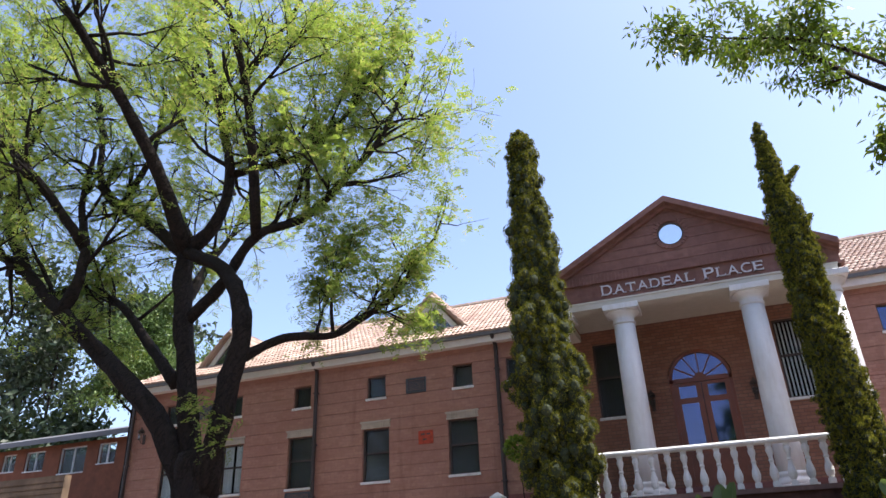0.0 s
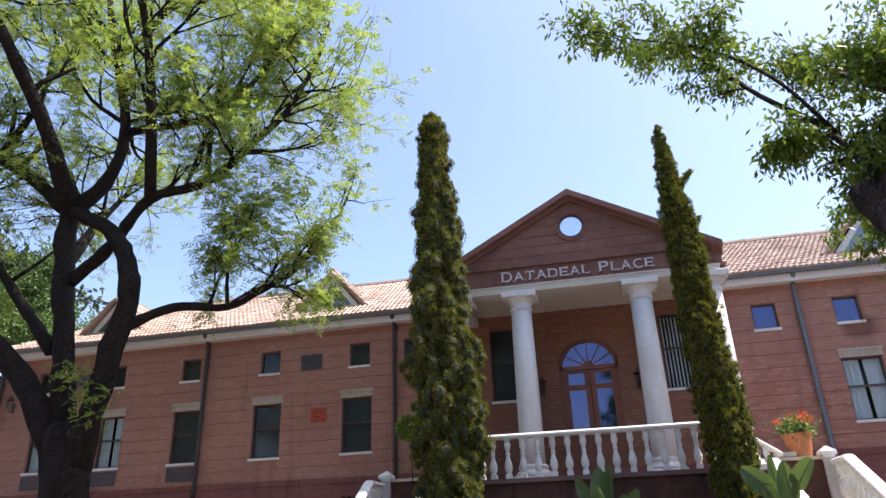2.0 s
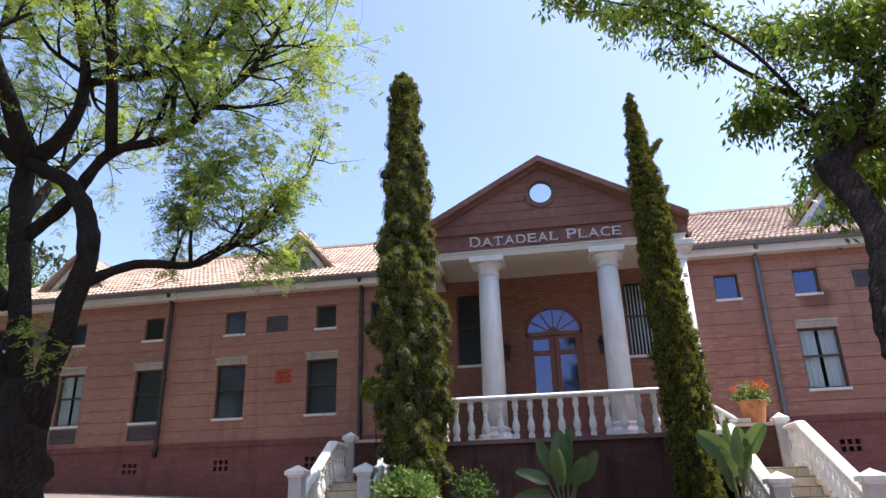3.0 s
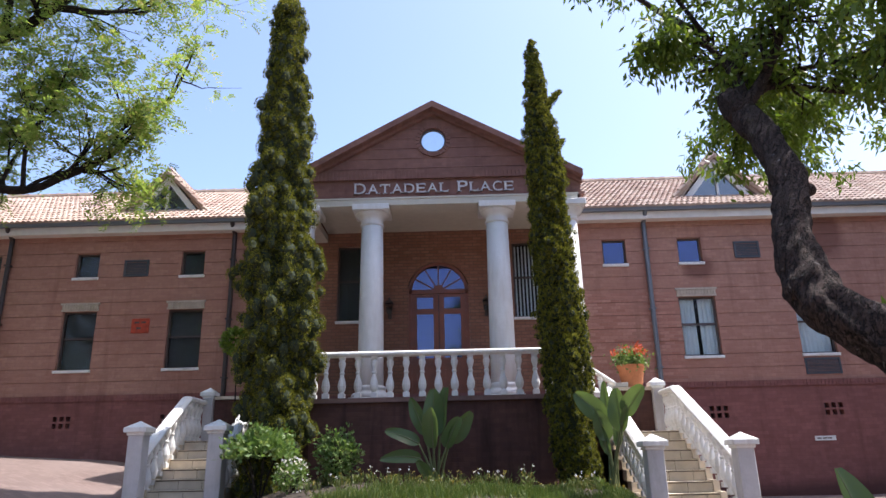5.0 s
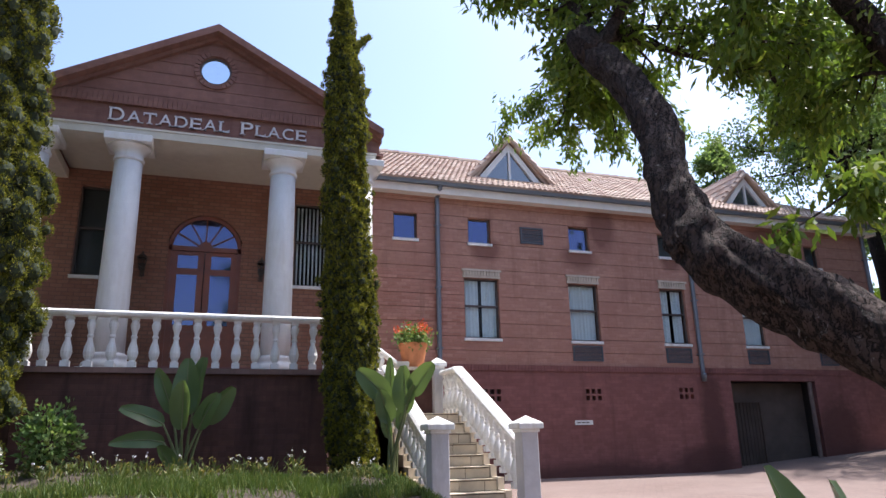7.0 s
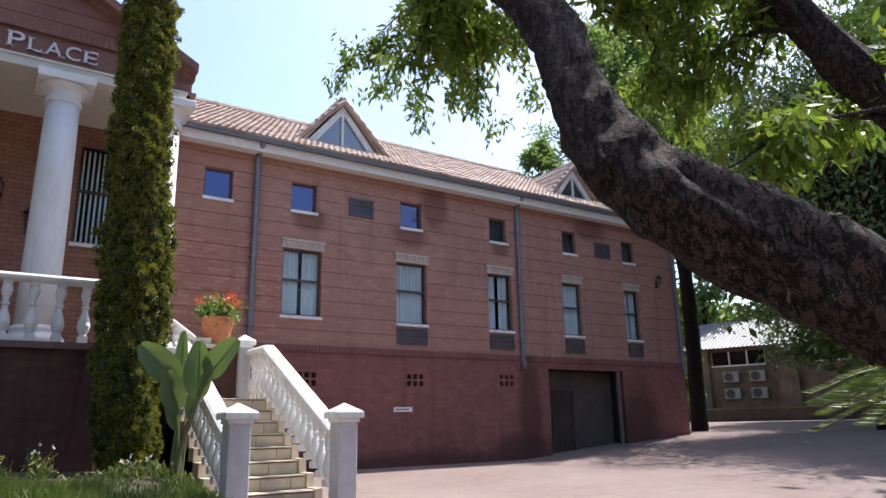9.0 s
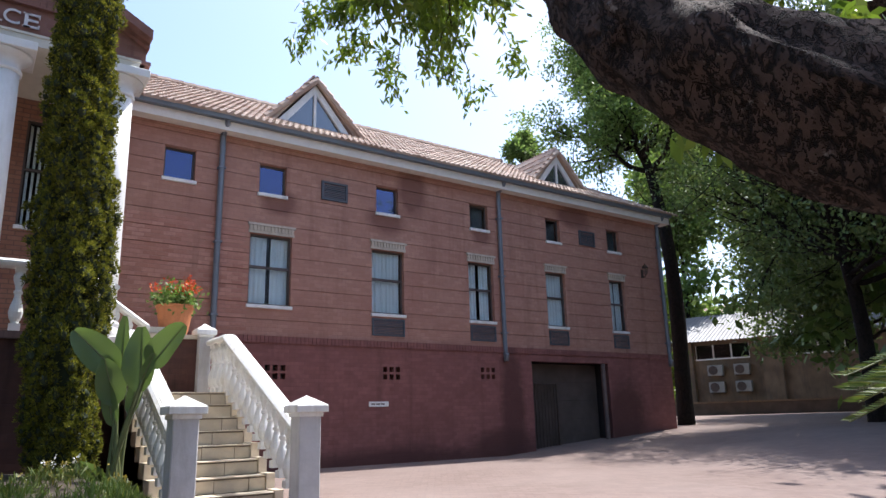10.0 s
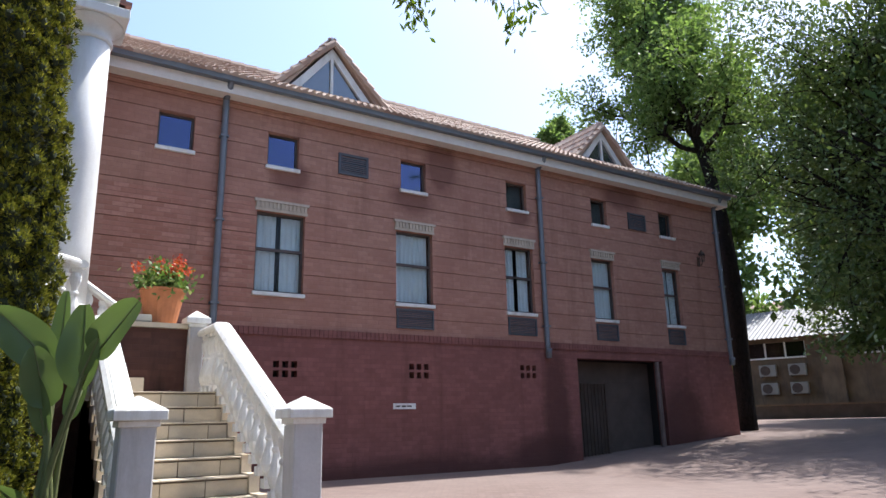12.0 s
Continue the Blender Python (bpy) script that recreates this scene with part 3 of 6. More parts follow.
def sash(kind, x, w, zr, i, curtain=True, lintel=True, grille=False, blind=False):
    z0, z1 = zr
    h = z1 - z0
    win = thing("window_%d" % i, "brown-framed %s window with a white sill in the brick wall" % kind, "window", (x, YF, z0), kind="structure")
    bm = bmesh.new()
    f = 0.042
    for a, b, c, d in ((0, f, 0, h), (w - f, w, 0, h), (f, w - f, 0, f), (f, w - f, h - f, h)):
        box(bm, a, b, 0.09, 0.15, c, d)
    part("frame", bm, M_FRAME, win)
    if kind != "small square":
        bm = bmesh.new()
        box(bm, f, w - f, 0.085, 0.15, h * 0.52, h * 0.52 + 0.05)
        part("transom_bar", bm, M_FRAME, win)
    bm = bmesh.new()
    box(bm, f - 0.01, w - f + 0.01, 0.115, 0.121, f - 0.01, h - f + 0.01)
    p = part("pane", bm, M_BLUEGLASS if kind == "small square" and 0 < x < 11 else M_GLASS, win)
    p.visible_shadow = False
    bm = bmesh.new()
    box(bm, -0.03, w + 0.03, -0.05, 0.09, -0.075, -0.002)
    part("sill", bm, M_WHITE, win, "white painted sill", bevel=0.006)
    if lintel:
        bm = bmesh.new()
        box(bm, -0.04, w + 0.04, -0.03, 0.05, h + 0.002, h + 0.06)
        box(bm, -0.06, w + 0.06, -0.06, 0.05, h + 0.17, h + 0.22)
        n = int(w / 0.075)
        for k in range(n + 1):
            a = -0.02 + k * (w + 0.04 - 0.045) / n
            box(bm, a, a + 0.045, -0.045, 0.05, h + 0.06, h + 0.17)
        box(bm, -0.03, w + 0.03, -0.02, 0.05, h + 0.06, h + 0.17)
        part("lintel", bm, M_LINTEL, win, "cream moulded lintel with dentils")
    if curtain:
        bm = bmesh.new()
        for a, b in ((0.03, w * 0.46), (w * 0.56, w - 0.03)) if i % 2 else ((0.03, w - 0.03),):
            n = max(4, int((b - a) / 0.03))
            top, bot = [], []
            for k in range(n + 1):
                xx = a + (b - a) * k / n
                yy = 0.19 + 0.022 * math.sin(k * 1.9) + 0.008 * math.sin(k * 0.7)
                top.append(bm.verts.new((xx, yy, h - 0.04))), bot.append(bm.verts.new((xx, yy, 0.02)))
            for k in range(n):
                bm.faces.new((bot[k], bot[k + 1], top[k + 1], top[k]))
        part("curtain", bm, M_CURTAIN, win, "pale net curtain", smooth=True)
    # added sheet behind wing panes, standing in for their dull reflections
    if blind:
        bm = bmesh.new()
        box(bm, 0.03, w - 0.03, 0.2, 0.206, 0.03, h - 0.03)
        part("blind", bm, M_BLIND, win, "dull grey-green sheet: blind in the portico, reflected tone behind wing panes")
    if grille:
        g = thing("grille", "grey louvred air grille below a window sill", "grille", (x, YF, 3.28), "air grilles")
        bm = bmesh.new()
        for a, b, c, d in ((0, 0.04, 0, 0.4), (w - 0.04, w, 0, 0.4), (0.04, w - 0.04, 0, 0.04), (0.04, w - 0.04, 0.36, 0.4)):
            box(bm, a, b, -0.03, 0.02, c, d)
        part("frame", bm, M_GRILLE, g)
        for k in range(9):
            bm = bmesh.new()
            box(bm, 0.04, w - 0.04, -0.02, 0.012, 0.05 + k * 0.035, 0.07 + k * 0.035)
            part("slat", bm, M_GRILLE, g)
    return win


no = 1
for k, (x, w) in enumerate(BIG_R):
    sash("two-light", x, w, BIG_Z, no, True, True, k > 0)
    no += 1
for k, (x, w) in enumerate(BIG_L):
    sash("two-light", x, w, BIG_Z, no, k > 2, True, k > 1, blind=k < 3)
    no += 1
for x, w in SMALL_R + SMALL_L:
    sash("small square", x, w, SMALL_Z, no, False, False, blind=not 0 < x < 11)
    no += 1
for x, w in SIDE_WIN:
    win = sash("tall", x, w, SIDE_Z, no, False, False)
    if x > 0:
        for k in range(8):
            bm = bmesh.new()
            box(bm, -0.026, 0.026, -0.004, 0.004, 0.06, SIDE_Z[1] - SIDE_Z[0] - 0.06)
            o = part("blind_slat", bm, M_CURTAIN, win, "upright pale blind slat")
            o.matrix_basis = pose(0.09 + k * 0.092, 0.2, 0, 0, 0, 38)
    else:
        bm = bmesh.new()
        box(bm, 0.03, w - 0.03, 0.2, 0.206, 0.03, SIDE_Z[1] - SIDE_Z[0] - 0.03)
        part("blind", bm, M_BLIND, win, "dull grey-green sheet: blind in the portico, reflected tone behind wing panes")
    no += 1


def louvre(x, z, w, h):
    g = thing("vent_panel", "grey louvred vent panel high on the brick wall", "vent", (x, YF, z), "vent panels")
    bm = bmesh.new()
    for a, b, c, d in ((0, 0.05, 0, h), (w - 0.05, w, 0, h), (0.05, w - 0.05, 0, 0.05), (0.05, w - 0.05, h - 0.05, h)):
        box(bm, a, b, -0.04, 0.02, c, d)
    part("frame", bm, M_GRILLE, g)
    for k in range(8):
        bm = bmesh.new()
        zz = 0.06 + k * (h - 0.12) / 8
        box(bm, 0.05, w - 0.05, -0.025, 0.012, zz, zz + 0.026)
        part("slat", bm, M_GRILLE, g)


for x, z in ((7.88, 6.33), (16.17, 6.28), (-8.28, 6.25), (-16.2, 6.3)):
    louvre(x, z, 0.66, 0.45)

# ---- portico ----
def build_portico():
    bm = bmesh.new()
    prism_xy = [(-2.32, 14.36), (2.32, 14.36), (3.45, 15.5), (3.45, YF), (-3.45, YF), (-3.45, 15.5)]
    lo, hi = [bm.verts.new((x, y, -0.3)) for x, y in prism_xy], [bm.verts.new((x, y, FLOOR - 0.09)) for x, y in prism_xy]
    bm.faces.new(lo[::-1]), bm.faces.new(hi)
    for i in range(6):
        bm.faces.new((lo[i], lo[(i + 1) % 6], hi[(i + 1) % 6], hi[i]))
    pod = solid("wall_podium", bm, M_PODIUM, "dark weathered brick podium under the portico, its shade partly in the colour", "podium", kind="structure")
    bm = bmesh.new()
    lo, hi = [], []
    for x, y in prism_xy:
        k = 1.03 if y < 16 else 1.0
        lo.append(bm.verts.new((x * k, y - (0.06 if y < 16 else 0), FLOOR - 0.088))), hi.append(bm.verts.new((x * k, y - (0.06 if y < 16 else 0), FLOOR)))
    bm.faces.new(lo[::-1]), bm.faces.new(hi)
    for i in range(6):
        bm.faces.new((lo[i], lo[(i + 1) % 6], hi[(i + 1) % 6], hi[i]))
    solid("floor_portico", bm, M_COPING, "portico floor with a greyish-red brick coping edge", "floor", kind="structure")
    # columns
    for x in (-1.45, 1.45, -3.05, 3.05):
        c = thing("column", "white painted round column with moulded capital and base", "column", (CX + x, 16.0, FLOOR), "portico columns")
        bm = bmesh.new()
        box(bm, -0.42, 0.42, -0.42, 0.42, 0, 0.14)
        part("plinth", bm, M_COLUMN, c, bevel=0.01)
        bm = bmesh.new()
        lathe(bm, [(0.41, 0.14), (0.42, 0.19), (0.40, 0.24), (0.34, 0.27), (0.33, 0.31), (0.35, 0.34), (0.34, 0.38), (0.29, 0.41)], 28)
        part("base", bm, M_COLUMN, c, smooth=True)
        bm = bmesh.new()
        lathe(bm, [(0.285, 0.4), (0.28, 1.2), (0.27, 2.4), (0.25, 4.08)], 28)
        part("shaft", bm, M_COLUMN, c, smooth=True)
        bm = bmesh.new()
        lathe(bm, [(0.25, 4.05), (0.28, 4.07), (0.28, 4.11), (0.25, 4.13), (0.26, 4.22), (0.31, 4.28), (0.38, 4.33), (0.39, 4.36)], 28)
        part("capital", bm, M_COLUMN, c, smooth=True)
        bm = bmesh.new()
        box(bm, -0.42, 0.42, -0.42, 0.42, 4.36, 4.5)
        part("abacus", bm, M_COLUMN, c, bevel=0.01)
    # beam and ceiling
    bm = bmesh.new()
    box(bm, -3.4, 3.4, 15.72, 16.3, 7.05, 7.2)
    box(bm, -3.42, 3.42, 15.7, 16.34, 7.2, 7.24)
    for s in (-1, 1):
        box(bm, min(s * 2.85, s * 3.4), max(s * 2.85, s * 3.4), 16.3, YF, 7.05, 7.24)
    solid("trim_architrave", bm, M_CREAM, "cream plastered beam over the columns", "beam", kind="structure")
    bm = bmesh.new()
    box(bm, -2.85, 2.85, 16.3, YF, 7.3, 7.4)
    solid("ceiling", bm, M_CREAM, "cream plastered portico ceiling", "ceiling", kind="structure")
    # frieze and tympanum
    bm = bmesh.new()
    yb = 15.83
    box(bm, -3.42, 3.42, yb, 16.1, 7.24, 7.72)
    box(bm, -3.5, 3.5, yb - 0.03, 16.1, 7.24, 7.3)
    ped = solid("wall_pediment", bm, M_GABLE, "brick gable front with a round window and a frieze", "gable", kind="structure")
    bm = bmesh.new()
    for i in range(int(6.84 / 0.089)):
        a = -3.42 + i * 0.089
        for r in range(2):
            if abs(a) > 3.36 - r * 0.25:
                continue
            box(bm, a + 0.004, a + 0.085, yb - 0.05 - 0.03 * (1 - r), 16.0, 7.72 + r * 0.115, 7.72 + r * 0.115 + 0.11)
    part("soldier_course", bm, M_GABLE, ped, "projecting courses of upright bricks")
    # tympanum in grooved bands, with a round hole
    zc, r = 8.72, 0.31
    apex, half, zb = 9.5, 3.2, 7.75
    edge = lambda z: half * (apex - z) / (apex - zb)
    arc = lambda z: math.sqrt(max(0.0, r * r - (z - zc) ** 2))

    def slice_of(bm, z0, z1, y0, y1):
        for s in (-1, 1):
            zs = [z0 + (z1 - z0) * k / 8 for k in range(9)]
            pts = [(s * edge(z0), z0), (s * max(0.001, edge(z1)), z1)] + [(s * arc(z), z) for z in zs[::-1]]
            prism(bm, pts if s < 0 else pts[::-1], y0, y1)
    z = zb
    while z < apex - 0.02:
        top = min(apex - 0.01, z + 0.258)
        bm = bmesh.new()
        slice_of(bm, z + 0.006, top - 0.006, yb, yb + 0.05)
        part("brick_band", bm, M_GABLE, ped)
        bm = bmesh.new()
        slice_of(bm, z, top, yb + 0.022, yb + 0.3)
        part("backing", bm, M_GABLE, ped)
        z = top
    # round brick surround and glass
    bm = bmesh.new()
    for i in range(26):
        a0, a1 = 2 * math.pi * i / 26 + 0.02, 2 * math.pi * (i + 1) / 26 - 0.02
        pts = [(0.32 * math.cos(a0), zc + 0.32 * math.sin(a0)), (0.42 * math.cos(a0), zc + 0.42 * math.sin(a0)), (0.42 * math.cos(a1), zc + 0.42 * math.sin(a1)), (0.32 * math.cos(a1), zc + 0.32 * math.sin(a1))]
        prism(bm, pts, yb - 0.04, yb + 0.1)
    part("brick_ring", bm, M_GABLE, ped, "ring of bricks round the window")
    win = thing("window_%d" % 40, "small round window with a dark frame in the gable", "window", (CX, yb, zc), kind="structure")
    bm = bmesh.new()
    for i in range(32):
        a0, a1 = 2 * math.pi * i / 32, 2 * math.pi * (i + 1) / 32
        prism(bm, [(0.275 * math.cos(a0), 0.275 * math.sin(a0)), (0.32 * math.cos(a0), 0.32 * math.sin(a0)), (0.32 * math.cos(a1), 0.32 * math.sin(a1)), (0.275 * math.cos(a1), 0.275 * math.sin(a1))], 0.02, 0.08)
    part("frame", bm, M_FRAME, win)
    bm = bmesh.new()
    prism(bm, [(0.285 * math.cos(2 * math.pi * i / 32), 0.285 * math.sin(2 * math.pi * i / 32)) for i in range(32)], 0.05, 0.056)
    part("pane", bm, M_MIRRORGLASS, win)
    # raking cornice and roof behind
    bm = bmesh.new()
    for s in (-1, 1):
        for k, (o, y, t) in enumerate(((0.09, yb - 0.1, 0.08), (0.17, yb - 0.3, 0.11))):
            a, b = Vector((s * 3.45, 7.47 + o)), Vector((0, 9.28 + o))
            pts = [(a.x, a.y - 0.05), (b.x, b.y + 0.03), (b.x, b.y + 0.08 + t), (a.x, a.y + t)]
            prism(bm, pts if s > 0 else pts[::-1], y, 16.1)
    part("raking_cornice", bm, M_GABLE, ped, "dark brick cornice along the gable slopes")
    bm = bmesh.new()
    for s in (-1, 1):
        pts = [(s * 3.4, 7.72), (0, 9.58), (0, 9.64), (s * 3.44, 7.74)]
        prism(bm, pts if s > 0 else pts[::-1], yb - 0.2, 21.5)
    part("gable_roof", bm, M_ROOF, ped, "tiled roof behind the gable")
    for s in (-1, 1):
        bm = bmesh.new()
        box(bm, min(s * 3.1, s * 3.42), max(s * 3.1, s * 3.42), 16.1, YF, 7.24, 7.86)
        part("side_wall", bm, M_GABLE, ped)
    ped.matrix_basis = pose(CX, 0, 0)


build_portico()


def lettering():
    """Raised capitals, each a part; the first of each word is taller. Slab ends give them their serifs."""
    sign = thing("sign", "white raised capital letters naming the building on the brick frieze", "sign", (CX, 15.795, 7.37))
    wide = {"D": 0.27, "A": 0.28, "T": 0.26, "E": 0.24, "L": 0.23, "P": 0.24, "C": 0.26, " ": 0.17}
    text = "DATADEAL PLACE"
    total = sum(wide[c] for c in text) + 0.03 * 2
    x, k = -total / 2, 3.76 / total
    for i, ch in enumerate(text):
        big = i in (0, 9)
        w = wide[ch] + (0.03 if big else 0)
        if ch != " ":
            cu = bpy.data.curves.new("letter", "FONT")
            cu.body, cu.size, cu.extrude, cu.offset = ch, 0.40 if big else 0.345, 0.014, 0.0
            ob = new("letter_curve", cu)
            me = bpy.data.meshes.new_from_object(ob.evaluated_get(bpy.context.evaluated_depsgraph_get()))
            bpy.data.objects.remove(ob)
            xs = [v.co.x for v in me.vertices]
            h = max(v.co.y for v in me.vertices)
            bm = bmesh.new()
            bm.from_mesh(me)
            x0, x1 = min(xs), max(xs)
            sx = (w - 0.05) / (x1 - x0)
            for v in bm.verts:
                v.co.x = (v.co.x - x0) * sx
            W = w - 0.05
            feet = {"D": [(0, 0), (0, h)], "A": [(0, 0), (W, 0)], "T": [(W / 2, 0)], "E": [(0, 0), (0, h)], "L": [(0, 0), (0, h)], "P": [(0, 0), (0, h)], "C": []}[ch]
            for fx, fy in feet:
                c = fx + (0.03 if fx == 0 and ch != "A" else 0)
                z0 = 0.0 if fy == 0 else fy - 0.016
                box(bm, c - 0.048, c + 0.048, z0, z0 + 0.016, -0.014, 0.014)
            if ch in "TEL":
                for fx, fy, dy in {"T": [(0.0, h, -1), (W, h, -1)], "E": [(W, h, -1), (W, 0, 1)], "L": [(W, 0, 1)]}[ch]:
                    lo, hi = sorted((fy, fy + dy * 0.06))
                    box(bm, fx - 0.009, fx + 0.009, lo, hi, -0.014, 0.014)
            bpy.data.meshes.remove(me)
            o = part("letter", bm, M_LETTER, sign)
            o.matrix_basis = pose((x + 0.025) * k, 0, 0, 90, 0, 0) @ Matrix.Diagonal((k, 1, 1, 1))
        x += w


lettering()


def front_door():
    d = thing("door_1", "red-brown wooden double door with glass panes under a fanlight", "door", (CX, YF + 0.1, FLOOR), kind="structure")
    w, hs = DOOR_W / 2, DOOR_SPRING - FLOOR
    bm = bmesh.new()
    for s in (-1, 1):
        box(bm, min(s * w, s * (w - 0.08)), max(s * w, s * (w - 0.08)), -0.05, 0.06, 0, hs)
    box(bm, -w, w, -0.05, 0.06, hs - 0.06, hs + 0.05)
    n = 20
    for i in range(n):
        a0, a1 = math.pi * i / n, math.pi * (i + 1) / n
        prism(bm, [((w - 0.08) * math.cos(a0), hs + (w - 0.08) * math.sin(a0)), (w * math.cos(a0), hs + w * math.sin(a0)), (w * math.cos(a1), hs + w * math.sin(a1)), ((w - 0.08) * math.cos(a1), hs + (w - 0.08) * math.sin(a1))], -0.05, 0.06)
    part("door_frame", bm, M_WOOD, d)
    bm = bmesh.new()
    for i in range(1, 6):
        a = math.pi * i / 6
        u = Vector((math.cos(a), math.sin(a)))
        q = Vector((-u.y, u.x)) * 0.016
        p0, p1 = u * 0.12 + Vector((0, hs)), u * (w - 0.06) + Vector((0, hs))
        prism(bm, [tuple(p0 - q), tuple(p1 - q), tuple(p1 + q), tuple(p0 + q)][::-1], -0.02, 0.03)
    prism(bm, [(0.14 * math.cos(math.pi * i / 10), hs + 0.04 + 0.14 * math.sin(math.pi * i / 10)) for i in range(11)], -0.03, 0.03)
    part("fanlight_bars", bm, M_WOOD, d, "radiating wooden glazing bars")
    bm = bmesh.new()
    prism(bm, [((w - 0.06) * math.cos(math.pi * i / 20), hs + 0.04 + (w - 0.07) * math.sin(math.pi * i / 20)) for i in range(21)], 0.0, 0.008)
    part("fanlight_pane", bm, M_BLUEGLASS, d)
    for s in (-1, 1):
        bm = bmesh.new()
        a, b = (0.01, w - 0.08) if s > 0 else (-w + 0.08, -0.01)
        st = 0.13
        for x0, x1, z0, z1 in ((a, a + st, 0, hs - 0.07), (b - st, b, 0, hs - 0.07), (a + st, b - st, 0, 0.25), (a + st, b - st, 1.22, 1.36), (a + st, b - st, 2.5, 2.64), (a + st, b - st, hs - 0.15, hs - 0.07)):
            box(bm, x0, x1, -0.02, 0.03, z0, z1)
        box(bm, a + st, b - st, 0.0, 0.02, 0.25, 1.22)
        leaf = part("door_leaf", bm, M_WOOD, d)
        for z0, z1 in ((1.36, 2.5), (2.64, hs - 0.15)):
            bm = bmesh.new()
            box(bm, a + st, b - st, 0.002, 0.01, z0, z1)
            part("pane", bm, M_BLUEGLASS, leaf)


front_door()

# ---- balustrades and stairs ----
BAL_PROFILE = [(0.075, 0.0), (0.075, 0.07), (0.05, 0.085), (0.045, 0.11), (0.07, 0.16), (0.082, 0.23), (0.07, 0.31), (0.042, 0.40), (0.036, 0.45), (0.05, 0.47), (0.05, 0.49), (0.036, 0.51), (0.042, 0.56), (0.066, 0.63), (0.07, 0.68), (0.05, 0.73), (0.045, 0.745), (0.07, 0.76), (0.07, 0.80)]


def baluster_mesh():
    bm = bmesh.new()
    lathe(bm, [(1.02 * r, z) for r, z in BAL_PROFILE[2:-2]], 12)
    box(bm, -0.062, 0.062, -0.062, 0.062, 0.0, 0.088)
    box(bm, -0.058, 0.058, -0.058, 0.058, 0.74, 0.80)
    return finish("baluster", bm, M_WHITE)


BALUSTER = baluster_mesh()


def rail_run(parent, p, q, step=0.24, drop=0.8, w=0.1, skip_ends=True):
    """A moulded handrail from p to q (its underside), and balusters below it."""
    p, q = Vector(p), Vector(q)
    d = q - p
    flat = Vector((d.x, d.y, 0))
    n2 = Vector((-flat.y, flat.x, 0)).normalized()
    bm = bmesh.new()
    prof = [(-w, 0), (w, 0), (w + 0.02, 0.03), (w + 0.02, 0.06), (w * 0.8, 0.095), (w * 0.62, 0.098), (w * 0.56, 0.083), (w * 0.5, 0.1), (-w * 0.5, 0.1), (-w * 0.56, 0.083), (-w * 0.62, 0.098), (-w * 0.8, 0.095), (-w - 0.02, 0.06), (-w - 0.02, 0.03)]
    a, b = [bm.verts.new(p + n2 * u + Vector((0, 0, v))) for u, v in prof], [bm.verts.new(q + n2 * u + Vector((0, 0, v))) for u, v in prof]
    bm.faces.new(a), bm.faces.new(b[::-1])
    for i in range(len(prof)):
        j = (i + 1) % len(prof)
        bm.faces.new((a[i], b[i], b[j], a[j]))
    part("handrail", bm, M_WHITE, parent)
    k = max(1, round(flat.length / step))
    for i in range(k):
        at = p + d * ((i + 0.5) / k)
        ob = new("baluster", BALUSTER)
        ob.parent = parent
        ob.matrix_parent_inverse = Matrix()
        ob.matrix_basis = Matrix.Translation(at - Vector((0, 0, drop - 0.005)))
        if drop != 0.8:
            ob.matrix_basis = ob.matrix_basis @ Matrix.Diagonal((1, 1, drop / 0.8, 1))


def newel(x, y, z0, z1, half=0.135, label="white plastered square newel post with a pyramid cap"):
    nw = thing("newel_post", label, "post", (x, y, z0), "newel posts")
    h = z1 - z0
    bm = bmesh.new()
    box(bm, -half, half, -half, half, 0, h - 0.22)
    part("shaft", bm, M_PLASTER, nw, "rough white plaster shaft with shade grey in its colour", bevel=0.012)
    bm = bmesh.new()
    o = half + 0.065
    box(bm, -half - 0.02, half + 0.02, -half - 0.02, half + 0.02, h - 0.25, h - 0.2)
    vs = box(bm, -o, o, -o, o, h - 0.2, h - 0.12)
    base = [bm.verts.new((sx * o, sy * o, h - 0.119)) for sx, sy in ((-1, -1), (1, -1), (1, 1), (-1, 1))]
    top = bm.verts.new((0, 0, h))
    for i in range(4):
        bm.faces.new((base[i], base[(i + 1) % 4], top))
    bm.faces.new(base[::-1])
    part("cap", bm, M_WHITE, nw, bevel=0.006)
    return nw


LAND = 1.86


